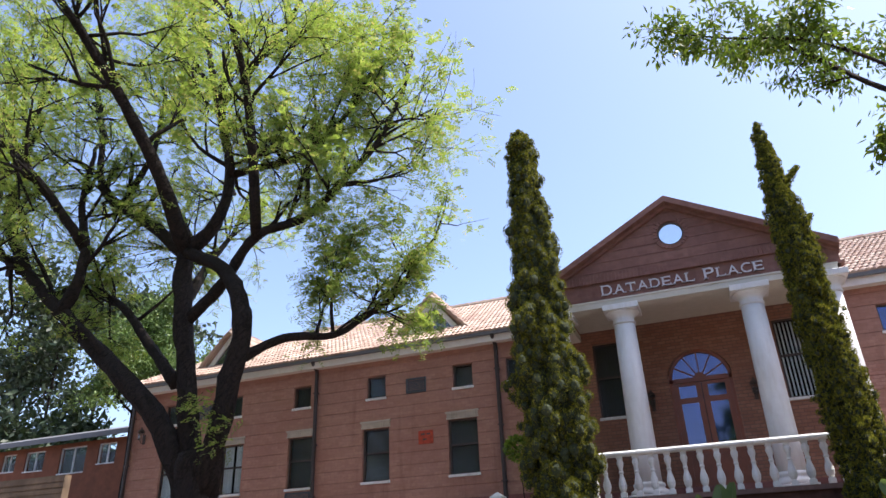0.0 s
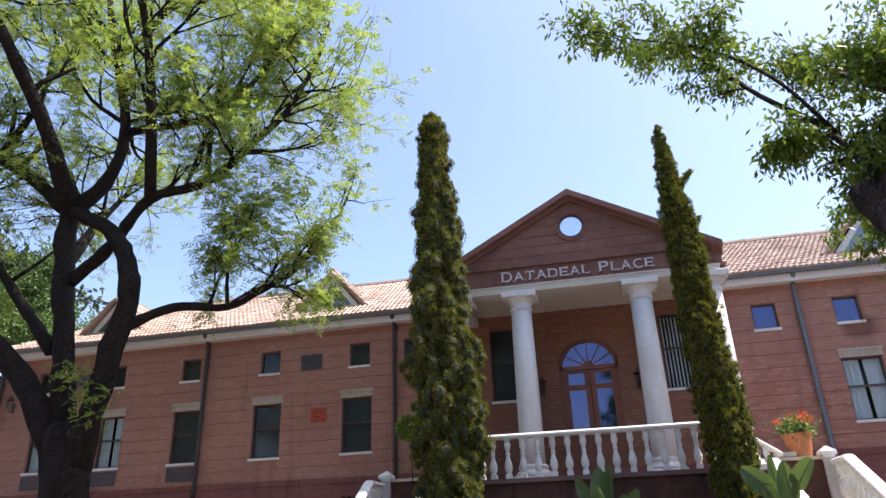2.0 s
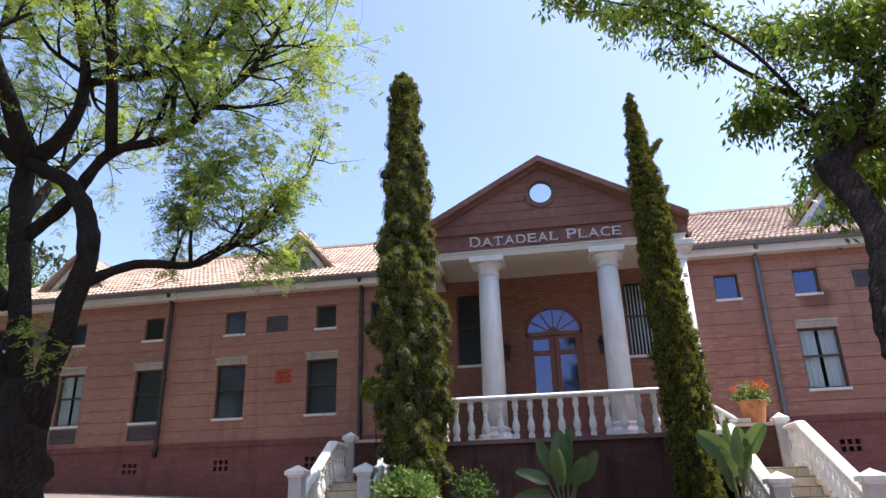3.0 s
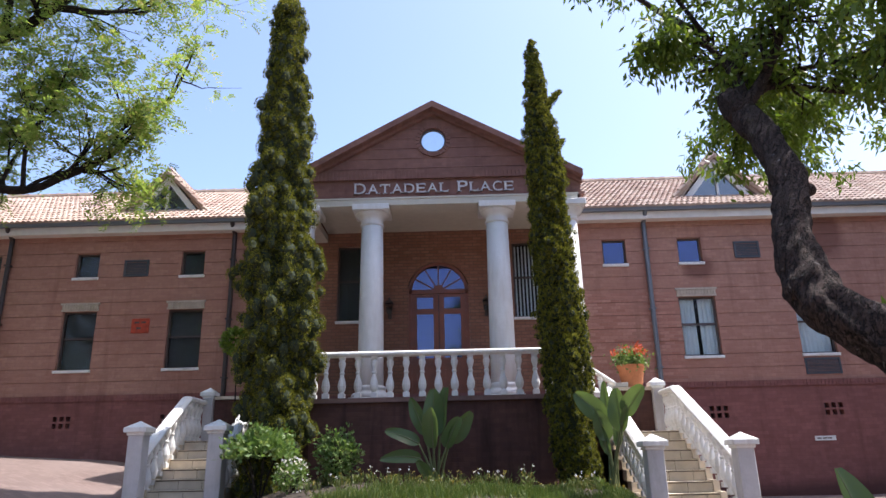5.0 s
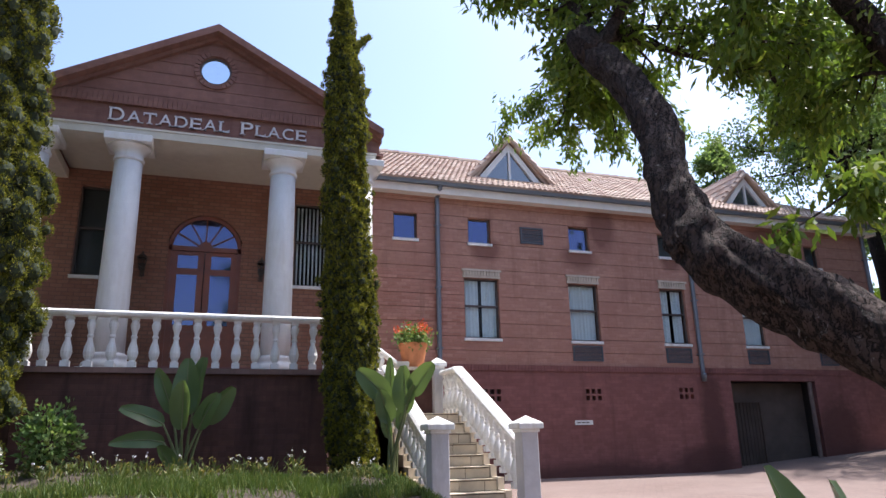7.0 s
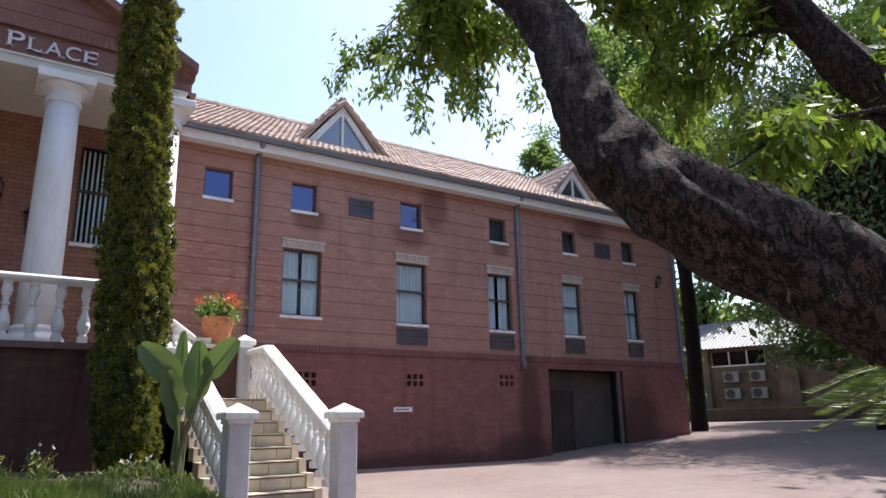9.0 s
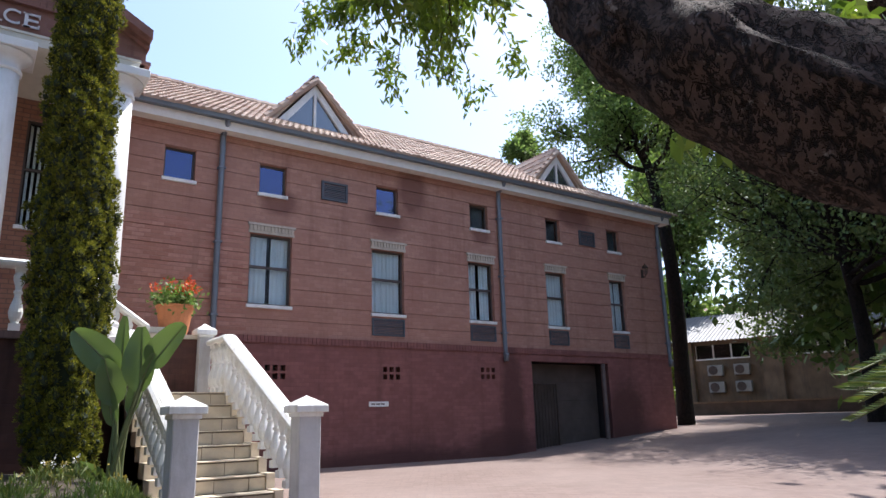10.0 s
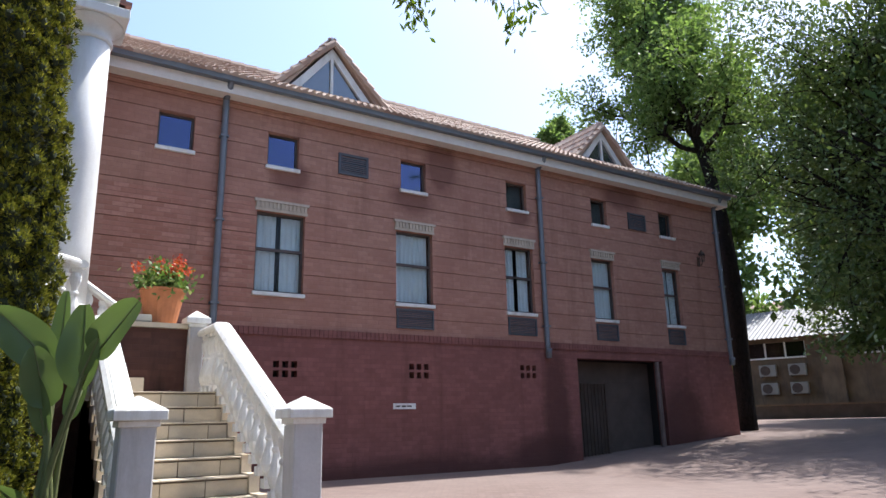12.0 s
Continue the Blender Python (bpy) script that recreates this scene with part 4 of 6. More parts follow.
def stair(sx, x0, x1, yfoot, ground, risers, tread=0.3):
    """A flight up to the landing, tiled piece by piece; x0 is the inner side."""
    a, b = min(x0, x1), max(x0, x1)
    ytop = 15.2
    st = thing("stair", "straight flight of cream tiled steps up to the landing", "stair", kind="structure")
    r = (LAND - ground) / risers
    bm = bmesh.new()
    for i in range(risers):
        y = ytop - (risers - 1 - i) * tread
        box(bm, a, b, y + 0.012, 15.2 if i < risers - 1 else 16.35, ground - 0.4 if i == 0 else ground + (i - 0.02) * r, ground + (i + 1) * r - 0.012)
    part("core", bm, M_GROUT, st)
    meshes = {}
    n = 3
    w = (b - a) / n
    rng = random.Random(int(10 + sx))
    def tile(name, key, dims):
        if key not in meshes:
            t = bmesh.new()
            box(t, *dims)
            meshes[key] = finish(name, t, M_TILE, bevel=0.003)
        o = new(name, meshes[key])
        o.parent = st
        return o
    for i in range(risers):
        y, z = ytop - (risers - 1 - i) * tread, ground + i * r
        off = 0.5 * w if i % 2 else 0.0
        cuts = [a] + ([a + off] if off else []) + [a + off + w * k for k in range(1, n)] + [b]
        cuts = sorted({round(c, 4) for c in cuts if a <= c <= b})
        for c0, c1 in zip(cuts, cuts[1:]):
            L = round(c1 - c0 - 0.008, 4)
            o = tile("riser_tile", ("r", L), (0, L, 0, 0.0118, 0.004, r - 0.03))
            o.location = (c0 + 0.004, y + rng.uniform(-0.001, 0.001), z)
            dep = tread if i < risers - 1 else 0.32
            o = tile("tread_tile", ("t", L, dep), (0, L, 0, dep, 0, 0.014))
            o.location = (c0 + 0.004, y - 0.03, z + r - 0.012)
    for yy in (15.5, 15.82):
        for c0 in (a, a + w, a + 2 * w):
            o = tile("tread_tile", ("l", round(w, 4)), (0, w - 0.008, 0, 0.31, 0, 0.014))
            o.location = (c0 + 0.004, yy, LAND - 0.012)
    bm = bmesh.new()
    for xx in (a - 0.11, b + 0.0):
        for i in range(risers):
            y = ytop - (risers - 1 - i) * tread
            box(bm, xx, xx + 0.11, y - 0.04, 16.35, ground - 0.4 + (i + 0) * 0.001, ground + (i + 1) * r + 0.02)
    part("string", bm, M_TILE, st, "stepped side strings of the flight")
    for xx, nm in ((x0, "inner"), (x1, "outer")):
        bal = thing("balustrade", "white moulded balustrade climbing beside the tiled steps", "balustrade", group="stair balustrades")
        top = LAND + 0.80
        foot = ground + 0.86
        sgn = 1 if xx == b else -1
        xc = xx + 0.055 * sgn
        p, q = (xc, yfoot + 0.12, foot + 0.02), (xc, ytop + 0.1, top)
        # balusters stand on the steps, so they follow the slope
        rail_run(bal, p, q, 0.225, 0.8)
        if nm == "outer":
            rail_run(bal, (xc, ytop + 0.1, top), (xc, 16.15, top), 0.2)
        else:
            rail_run(bal, (xc, ytop + 0.1, top), (xc, 15.35, top), 0.2)
    newel(x0 + (-0.04 if sx > 0 else 0.04), yfoot, ground - 0.3, NEWEL_TOP[sx])
    newel(x1 + (0.06 if sx > 0 else -0.06), yfoot, ground - 0.3, NEWEL_TOP[sx])
    newel(x1 + (-0.05 if sx > 0 else 0.05), 16.32, LAND - 0.1, 3.05, 0.1)


NEWEL_TOP = {1: 1.70, -1: 2.14}
stair(1, 3.62, 4.92, 12.32, 0.38, 8)
stair(-1, -3.72, -5.02, 13.3, 0.6, 7)


def side_steps(s):
    """A short flight from the landing sideways up to the portico, the brick wall behind and its coping."""
    st = thing("stair", "short flight of tiled steps from the landing to the portico", "stair", kind="structure")
    bm = bmesh.new()
    for i in range(3):
        a, b = 3.46, 3.46 + 0.3 * (3 - i) - 0.28
        x0, x1 = (a, b) if s > 0 else (-b, -a)
        if x1 - x0 > 0.01:
            box(bm, x0, x1, 15.3, 16.35, LAND - 0.1 + i * 0.172, LAND + (i + 1) * 0.172)
    part("core", bm, M_TILE, st)
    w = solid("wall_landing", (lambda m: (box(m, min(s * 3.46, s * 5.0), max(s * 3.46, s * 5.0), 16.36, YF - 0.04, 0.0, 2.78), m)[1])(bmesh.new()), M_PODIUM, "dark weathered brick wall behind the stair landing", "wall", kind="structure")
    bm = bmesh.new()
    box(bm, min(s * 3.46, s * 5.04), max(s * 3.46, s * 5.04), 16.3, YF - 0.04, 2.782, 2.85)
    part("coping", bm, M_TILE, w, "pale coping slab")
    bal = thing("balustrade", "white sloping handrail with balusters beside the portico steps", "balustrade", group="stair balustrades")
    rail_run(bal, (s * 3.35, 16.2, 3.28), (s * 3.95, 16.2, 2.86), 0.2)


side_steps(1)
side_steps(-1)


def front_balustrade():
    bal = thing("balustrade", "white balustrade of turned balusters along the portico edge", "balustrade")
    z = FLOOR + 0.81
    rail_run(bal, (-2.2, 14.46, z), (2.2, 14.46, z), 0.315)
    for s in (-1, 1):
        rail_run(bal, (s * 2.2, 14.46, z), (s * 3.2, 15.5, z), 0.28)
    for s in (-1, 1):
        rail_run(bal, (s * 3.25, 15.5, z), (s * 3.25, 15.66, z), 0.3)


front_balustrade()

# ---- right hand pot ----
def flower_pot(x, y, z):
    p = thing("flower_pot", "terracotta pot of red flowers standing on the wall coping", "flower pot", (x, y, z))
    bm = bmesh.new()
    lathe(bm, [(0.21, 0), (0.3, 0.47), (0.315, 0.48), (0.315, 0.51), (0.28, 0.51), (0.27, 0.45), (0.05, 0.44)], 24)
    part("pot", bm, M_TERRA, p, smooth=False)
    rng = np.random.default_rng(5)
    n = 900
    c = rng.normal(size=(n, 3)) * (0.17, 0.17, 0.11) + (0, 0, 0.62)
    blades("foliage", c, rng.normal(size=(n, 3)) + (0, 0, 0.5), 0.09, 0.05, M_SHRUB, p, rng)
    c = np.repeat(rng.normal(size=(16, 3)) * (0.18, 0.15, 0.07) + (0.05, 0, 0.8), 45, 0) + rng.normal(size=(720, 3)) * 0.045
    blades("bloom", c, rng.normal(size=(720, 3)), 0.042, 0.035, M_PETALR, p, rng)


flower_pot(4.44, 16.62, 2.85)

# ---- garden bed ----
def build_bed():
    bm = bmesh.new()
    xs, ys = np.linspace(-3.3, 3.3, 28), np.linspace(10.3, 14.35, 16)
    g = [[bm.verts.new((x, y, rise(x, y) + 0.04 + 0.05 * noise.noise(Vector((x * 2, y * 2, 0))))) for y in ys] for x in xs]
    for i in range(27):
        for j in range(15):
            bm.faces.new((g[i][j], g[i + 1][j], g[i + 1][j + 1], g[i][j + 1]))
    solid("ground_bed", bm, M_SOIL, "dark garden soil in front of the podium", "soil", kind="structure", smooth=True)
    rng = np.random.default_rng(3)
    n = 46000
    x, y = rng.uniform(-3.3, 3.3, n), rng.uniform(10.4, 12.4, n)
    edge = 11.75 + 0.25 * np.sin(x * 2.1) + 0.15 * np.sin(x * 7)
    keep = (y < edge) & (rng.random(n) < 0.15 + 0.85 * (np.sin(x * 4 + y * 3) + np.sin(x * 1.7 - y * 5) > -0.3)) & (x > -1.25 + 0.3 * np.sin(y * 5))
    x, y = x[keep], y[keep]
    z = np.array([rise(a, b) for a, b in zip(x, y)]) + 0.04
    d = rng.normal(size=(len(x), 3)) * 0.35 + (0, 0, 1)
    g = blades("grass", np.stack([x, y, z], 1), d, rng.uniform(0.06, 0.17, len(x)), 0.012, M_GRASS, None, rng, 0.3)
    tagged(g, "bright green lawn grass at the edge of the bed", "grass", kind="stuff")


build_bed()


def bush(name, label, category, x, y, z, r, h, leaf, n, size, petal=None, petals=0, seed=1, group="", open_below=False):
    t = thing(name, label, category, (x, y, z), group)
    rng = np.random.default_rng(seed)
    bm = bmesh.new()
    for k in range(9):
        a = rng.uniform(0, 6.28)
        e = Vector((math.cos(a) * r * 0.6, math.sin(a) * r * 0.6, h * rng.uniform(0.5, 0.85)))
        tube(bm, [(0.02 * math.cos(a), 0.02 * math.sin(a), -0.05), e * 0.5 + Vector((0, 0, 0.05)), e], [0.014, 0.01, 0.005], 5)
    part("stem", bm, M_BARK, t)
    u = rng.normal(size=(n, 3))
    u /= np.linalg.norm(u, axis=1)[:, None]
    if open_below:
        u[:, 2] = np.abs(u[:, 2]) * 0.9 - 0.12
    lump = 0.72 + 0.28 * np.sin(u[:, 0] * 5 + seed) * np.sin(u[:, 1] * 6 + 1.3 * seed) + rng.normal(size=n) * 0.12
    c = u * np.array([r, r, h * 0.5]) * (lump * rng.uniform(0.55, 1, n) ** 0.4)[:, None] + (0, 0, h * 0.55)
    blades("foliage", c, u + rng.normal(size=(n, 3)) * 0.7 + (0, 0, 0.3), rng.uniform(0.6, 1.2, n) * size, size * 0.55, leaf, t, rng)
    if petals:
        u2 = rng.normal(size=(petals, 3)) + (0, -0.3, 0.6)
        u2 /= np.linalg.norm(u2, axis=1)[:, None]
        c = u2 * np.array([r, r, h * 0.5]) * 0.95 + (0, 0, h * 0.55)
        blades("bloom", c, rng.normal(size=(petals, 3)), 0.045, 0.045, petal, t, rng)
    return t


bush("shrub", "pale green variegated shrub in the bed", "shrub", -2.75, 12.75, 0.82, 0.68, 1.25, M_SHRUB, 1700, 0.1, seed=2, open_below=True)
bush("shrub", "small pale green shrub in the bed", "shrub", -1.5, 12.9, 0.95, 0.42, 0.95, M_SHRUB, 1300, 0.085, seed=3)
bush("flowering_plant", "low plant with white and lilac flowers", "plant", -2.15, 12.35, 0.84, 0.3, 0.6, M_SHRUB, 700, 0.06, M_PETALW, 80, 4)


def sprig(x, y, z, h):
    """A thin stem with one clump of leaves at its top."""
    t = thing("shrub", "sprig of bright green leaves beside the cypress", "shrub", (x, y, z))
    rng = np.random.default_rng(6)
    bm = bmesh.new()
    tube(bm, curve([(0.1, 0, -0.1), (0.05, 0.02, h * 0.5), (0, 0, h)], 4), list(np.linspace(0.022, 0.008, 9)), 6)
    part("stem", bm, M_BARK, t)
    n = 700
    u = rng.normal(size=(n, 3))
    u /= np.linalg.norm(u, axis=1)[:, None]
    c = u * np.array((0.3, 0.26, 0.24)) * rng.uniform(0.4, 1.0, (n, 1)) ** 0.5 + (0, 0, h)
    blades("foliage", c, u + rng.normal(size=(n, 3)) * 0.6 + (0, 0, 0.3), 0.1, 0.055, M_BROAD, t, rng)


sprig(-3.8, 14.3, 0.95, 2.75)


def strelitzia(x, y, z, leaves, label="clump of large paddle-shaped green leaves on long stalks", seed=1, face=0.0, turns=0.9):
    """Leaves given as (bearing, outward reach, height of the stalk, leaf length, width, lean from upright, droop)."""
    t = thing("strelitzia", label, "plant", (x, y, z), "paddle-leaved plants")
    rng = random.Random(seed)
    for k, (bear, reach, hh, L, W, lean, droop) in enumerate(leaves):
        a, ln = radians(bear), radians(lean)
        out = Vector((math.cos(a), math.sin(a), 0))
        tip = out * reach + Vector((0, 0, hh))
        bm = bmesh.new()
        foot = Vector((math.cos(a * 1.7) * 0.07, math.sin(a * 1.7) * 0.05, -0.1))
        tube(bm, curve([foot, foot.lerp(tip, 0.55) - out * reach * 0.15, tip], 4), [0.032, 0.03, 0.028, 0.025, 0.022, 0.02, 0.018, 0.015, 0.013], 6)
        part("stalk", bm, M_STALK, t, smooth=True)
        bm = bmesh.new()
        d = (out * math.sin(ln) + Vector((0, 0, math.cos(ln)))).normalized()
        tw = face + turns * rng.uniform(-1, 1)
        sd = d.cross(Vector((math.sin(tw), -math.cos(tw), 0.2))).normalized()
        up = sd.cross(d)
        fold = rng.uniform(0.2, 0.55)
        rows = []
        for i in range(13):
            u = i / 12
            wd = W * math.sin(math.pi * min(1, u ** 0.8 * 0.95 + 0.03)) ** 0.52
            c = tip + d * L * u + (out * 0.5 - Vector((0, 0, 1))) * (u * u * L * droop * 0.55)
            wave = 0.1 * W * math.sin(u * 8 + k * 1.7)
            row = []
            for q in (-1, -0.66, -0.33, 0, 0.33, 0.66, 1):
                row.append(bm.verts.new(c + sd * wd * q + up * (wd * fold * abs(q) ** 1.3 + wave * q * abs(q))))
            rows.append(row)
        for r0, r1 in zip(rows, rows[1:]):
            for j in range(6):
                bm.faces.new((r0[j], r0[j + 1], r1[j + 1], r1[j]))
        leaf = part("leaf", bm, M_STREL, t, smooth=True)
        bm = bmesh.new()
        rib = [tip + d * L * i / 12 + (out * 0.5 - Vector((0, 0, 1))) * ((i / 12) ** 2 * L * droop * 0.55) for i in range(13)]
        tube(bm, rib, list(np.linspace(0.012, 0.003, 13)), 5)
        part("midrib", bm, M_STALK, leaf, "pale midrib")
    return t


# in front of the podium, its leaves spread to both sides
strelitzia(0.12, 13.1, 0.85, ((150, 0.2, 0.95, 0.72, 0.13, 24, 0.05), (100, 0.05, 0.9, 0.85, 0.19, 4, 0.05), (30, 0.1, 0.95, 0.85, 0.17, 8, 0.1), (5, 0.25, 0.8, 0.68, 0.17, 30, 0.2), (175, 0.28, 0.8, 0.62, 0.13, 62, 0.2), (185, 0.25, 0.55, 0.62, 0.12, 74, 0.5), (340, 0.2, 0.72, 0.6, 0.16, 22, 0.2), (260, 0.15, 0.72, 0.7, 0.16, 8, 0.1), (230, 0.12, 0.12, 0.55, 0.12, 35, 0.2)), seed=4)
# beside the slender cypress, close to the steps
strelitzia(3.02, 12.75, 0.72, ((164, 0.06, 1.24, 0.66, 0.18, 42, 0.1), (311, 0.25, 1.03, 0.7, 0.17, -4, 0.0), (311, 0.34, 1.3, 0.58, 0.17, 43, 0.0), (200, 0.06, 0.9, 0.5, 0.15, 18, 0.0), (190, 0.05, 0.68, 0.5, 0.08, 14, 0.0), (90, 0.1, 1.2, 0.68, 0.09, 2, 0.0), (300, 0.3, 1.15, 0.32, 0.055, 30, 0.0), (20, 0.12, 0.8, 0.5, 0.08, 10, 0.0), (210, 0.14, 0.1, 0.4, 0.09, 40, 0.3)), seed=9, face=-0.35, turns=0.3)


def border_flowers():
    rng = np.random.default_rng(8)
    for k in range(60):
        x, y = rng.uniform(-2.0, 3.0), rng.uniform(11.7, 12.9)
        kind = rng.random()
        col = M_PETALW if kind < 0.3 else M_PETALY
        z = rise(x, y) + 0.02
        t = thing("flowering_plant", "small upright border plant with %s flowers" % ("white" if col is M_PETALW else "yellow"), "plant", (x, y, z), "border flowers")
        n = 34
        h = rng.uniform(0.12, 0.26) + (0.12 if kind < 0.12 else 0)
        c = rng.normal(size=(n, 3)) * (0.06, 0.06, 0.0) + np.stack([np.zeros(n), np.zeros(n), rng.uniform(0, h * 0.7, n)], 1)
        blades("foliage", c, rng.normal(size=(n, 3)) * 0.6 + (0, 0, 1), 0.1, 0.02, M_BORDER, t, rng)
        bm = bmesh.new()
        heads = []
        for q in range(3):
            e = Vector((rng.normal() * 0.06, rng.normal() * 0.06, h * rng.uniform(0.85, 1.2)))
            tube(bm, [(0, 0, -0.03), e * 0.55, e], [0.004, 0.0035, 0.003], 4)
            heads.append(e)
        part("stem", bm, M_STALK, t)
        c = np.repeat(np.array([tuple(e) for e in heads[:2]]), 5, 0) + rng.normal(size=(10, 3)) * 0.01
        blades("bloom", c, rng.normal(size=(10, 3)), 0.024, 0.02, col, t, rng)


border_flowers()

# ---- cypresses ----
def cypress(base, top, us, rs, seed, label, clumps, spurs=(), knob=(0.07, 0.15), wavy=0.42):
    base, top = Vector(base), Vector(top)
    ax = top - base
    H = ax.length
    t = thing("cypress", label, "tree", tuple(base), "cypresses")
    rng = np.random.default_rng(seed)
    bm = bmesh.new()
    tube(bm, [(0, 0, -0.4), ax * 0.4, ax * 0.94], [0.12, 0.09, 0.02], 8)
    part("trunk", bm, M_BARK, t)

    def lumps(a, u):
        q = Vector((math.cos(a) * 1.3, math.sin(a) * 1.3, u * H * 1.1 + seed))
        return 0.8 * noise.noise(q) + 1.0 * noise.noise(q * 2.4)
    # inner shell in shade colour, so gaps between the clumps read dark
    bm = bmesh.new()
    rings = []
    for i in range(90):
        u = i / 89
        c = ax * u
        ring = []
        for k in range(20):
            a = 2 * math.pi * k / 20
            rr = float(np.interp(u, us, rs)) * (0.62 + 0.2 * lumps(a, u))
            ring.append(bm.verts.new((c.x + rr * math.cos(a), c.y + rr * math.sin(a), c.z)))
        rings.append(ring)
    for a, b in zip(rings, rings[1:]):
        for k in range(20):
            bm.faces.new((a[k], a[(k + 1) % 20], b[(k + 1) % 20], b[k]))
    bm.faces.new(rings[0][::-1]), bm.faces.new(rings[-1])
    part("inner_shade_core", bm, M_CYPIN, t, smooth=True)
    # rounded knobs of foliage kept apart; near-black cores paint shade into gaps between them
    knobs = []
    for k in range(clumps * 6):
        u = rng.uniform(0, 1)
        r0 = float(np.interp(u, us, rs))
        if rng.random() > r0 / max(rs) + 0.1:
            continue
        a = rng.uniform(0, 2 * np.pi)
        size = rng.uniform(*knob) * min(1.0, 0.35 + r0 * 1.3)
        rad = max(0.01, r0 * (0.9 + wavy * lumps(a, u)) - size * 0.42 + (0.04 if rng.random() < 0.2 else 0.0) + rng.normal() * 0.025)
        p = np.array([math.cos(a) * rad, math.sin(a) * rad, 0]) + np.array(ax) * u
        if any(abs(p[2] - q[2]) < 0.25 and np.linalg.norm(p - q) < (size + sz) * 0.64 for q, sz in knobs):
            continue
        knobs.append((p, size))
        if len(knobs) >= clumps:
            break
    pos = np.array([p for p, _ in knobs])
    size = np.array([q for _, q in knobs])
    nc = len(knobs)
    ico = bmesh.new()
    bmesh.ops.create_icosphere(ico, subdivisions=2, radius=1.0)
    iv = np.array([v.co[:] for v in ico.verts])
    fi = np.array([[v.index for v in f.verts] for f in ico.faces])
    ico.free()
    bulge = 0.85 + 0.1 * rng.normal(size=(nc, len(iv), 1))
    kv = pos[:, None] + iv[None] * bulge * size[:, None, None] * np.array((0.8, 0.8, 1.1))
    me = bpy.data.meshes.new("shade_knob")
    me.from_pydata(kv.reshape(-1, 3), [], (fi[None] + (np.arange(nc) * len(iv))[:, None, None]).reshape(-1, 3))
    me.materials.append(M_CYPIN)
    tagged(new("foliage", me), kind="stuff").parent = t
    m = 125 if knob[1] > 0.1 else 60
    axis = np.array(ax)[None] * (pos[:, 2:3] / ax.z)
    out = pos - axis
    out /= np.linalg.norm(out, axis=1)[:, None] + 1e-6
    v = rng.normal(size=(nc, m, 3)) + out[:, None] * 0.5 + (0, 0, 0.25)
    v /= np.linalg.norm(v, axis=2)[..., None]
    c = (pos[:, None] + v * size[:, None, None] * np.array((0.85, 0.85, 1.15))).reshape(-1, 3)
    d = (v + (0, 0, 0.5)).reshape(-1, 3) + rng.normal(size=(nc * m, 3)) * 0.25
    blades("foliage", c, d, rng.uniform(0.03, 0.06, len(c)), 0.016, M_CYP, t, rng)
    for u0, ang, ln in spurs:
        n = 700
        rr = float(np.interp(u0, us, rs)) * 0.8
        q = rng.uniform(0, 1, n)
        c = np.array(ax)[None] * u0 + np.stack([math.cos(ang) * (rr + q * ln), math.sin(ang) * (rr + q * ln), q * ln * 1.1], 1) + rng.normal(size=(n, 3)) * (0.045 * (1 - q[:, None] * 0.5))
        blades("spur", c, np.array([[math.cos(ang) * 0.5, math.sin(ang) * 0.5, 1.0]]) + rng.normal(size=(n, 3)) * 0.3, 0.07, 0.024, M_CYP, t, rng)
    return t


cypress((-2.76, 13.6, 0.75), (-3.0, 13.8, 11.25), (0, 0.08, 0.25, 0.39, 0.55, 0.72, 0.9, 0.97, 1), (0.42, 0.53, 0.62, 0.63, 0.55, 0.4, 0.3, 0.25, 0.1), 21, "tall dark green cypress with a rounded top and shaggy clumps", 1600, (), (0.075, 0.165), 0.62)
cypress((2.6, 13.6, 0.65), (2.29, 13.75, 9.98), (0, 0.05, 0.13, 0.28, 0.46, 0.64, 0.77, 0.9, 0.97, 1), (0.28, 0.35, 0.38, 0.4, 0.38, 0.33, 0.28, 0.17, 0.07, 0.02), 22, "tall slender dark green cypress with a pointed top", 2200, ((0.83, 0.1, 0.3), (0.72, 0.2, 0.2)), (0.035, 0.08), 0.34)


# ---- broad trees ----
def grow(rng, start, direction, length, radius, depth, tubes, tips, droop=0.0, spread=0.6, kids=(2, 4), shrink=0.72):
    """A branch that wanders, tapers and splits; it collects tubes and twig ends."""
    p, d = Vector(start), Vector(direction).normalized()
    n = max(3, int(length / 0.35))
    pts, rad = [p.copy()], [radius]
    for i in range(n):
        d = (d + Vector(rng.normal(size=3)) * 0.16 + Vector((0, 0, 0.06 - droop))).normalized()
        p = p + d * (length / n)
        pts.append(p.copy()), rad.append(radius * (1 - 0.5 * (i + 1) / n))
        if depth <= 1:
            tips.append((p.copy(), d.copy()))
    tubes.append((pts, rad))
    if depth <= 0:
        return
    for k in range(int(rng.integers(kids[0], kids[1] + 1))):
        i = int(rng.integers(n // 2, n + 1))
        nd = (d + Vector(rng.normal(size=3)) * spread).normalized()
        grow(rng, pts[i], nd, length * shrink * rng.uniform(0.75, 1.2), rad[i] * 0.7, depth - 1, tubes, tips, droop, spread, kids, shrink)


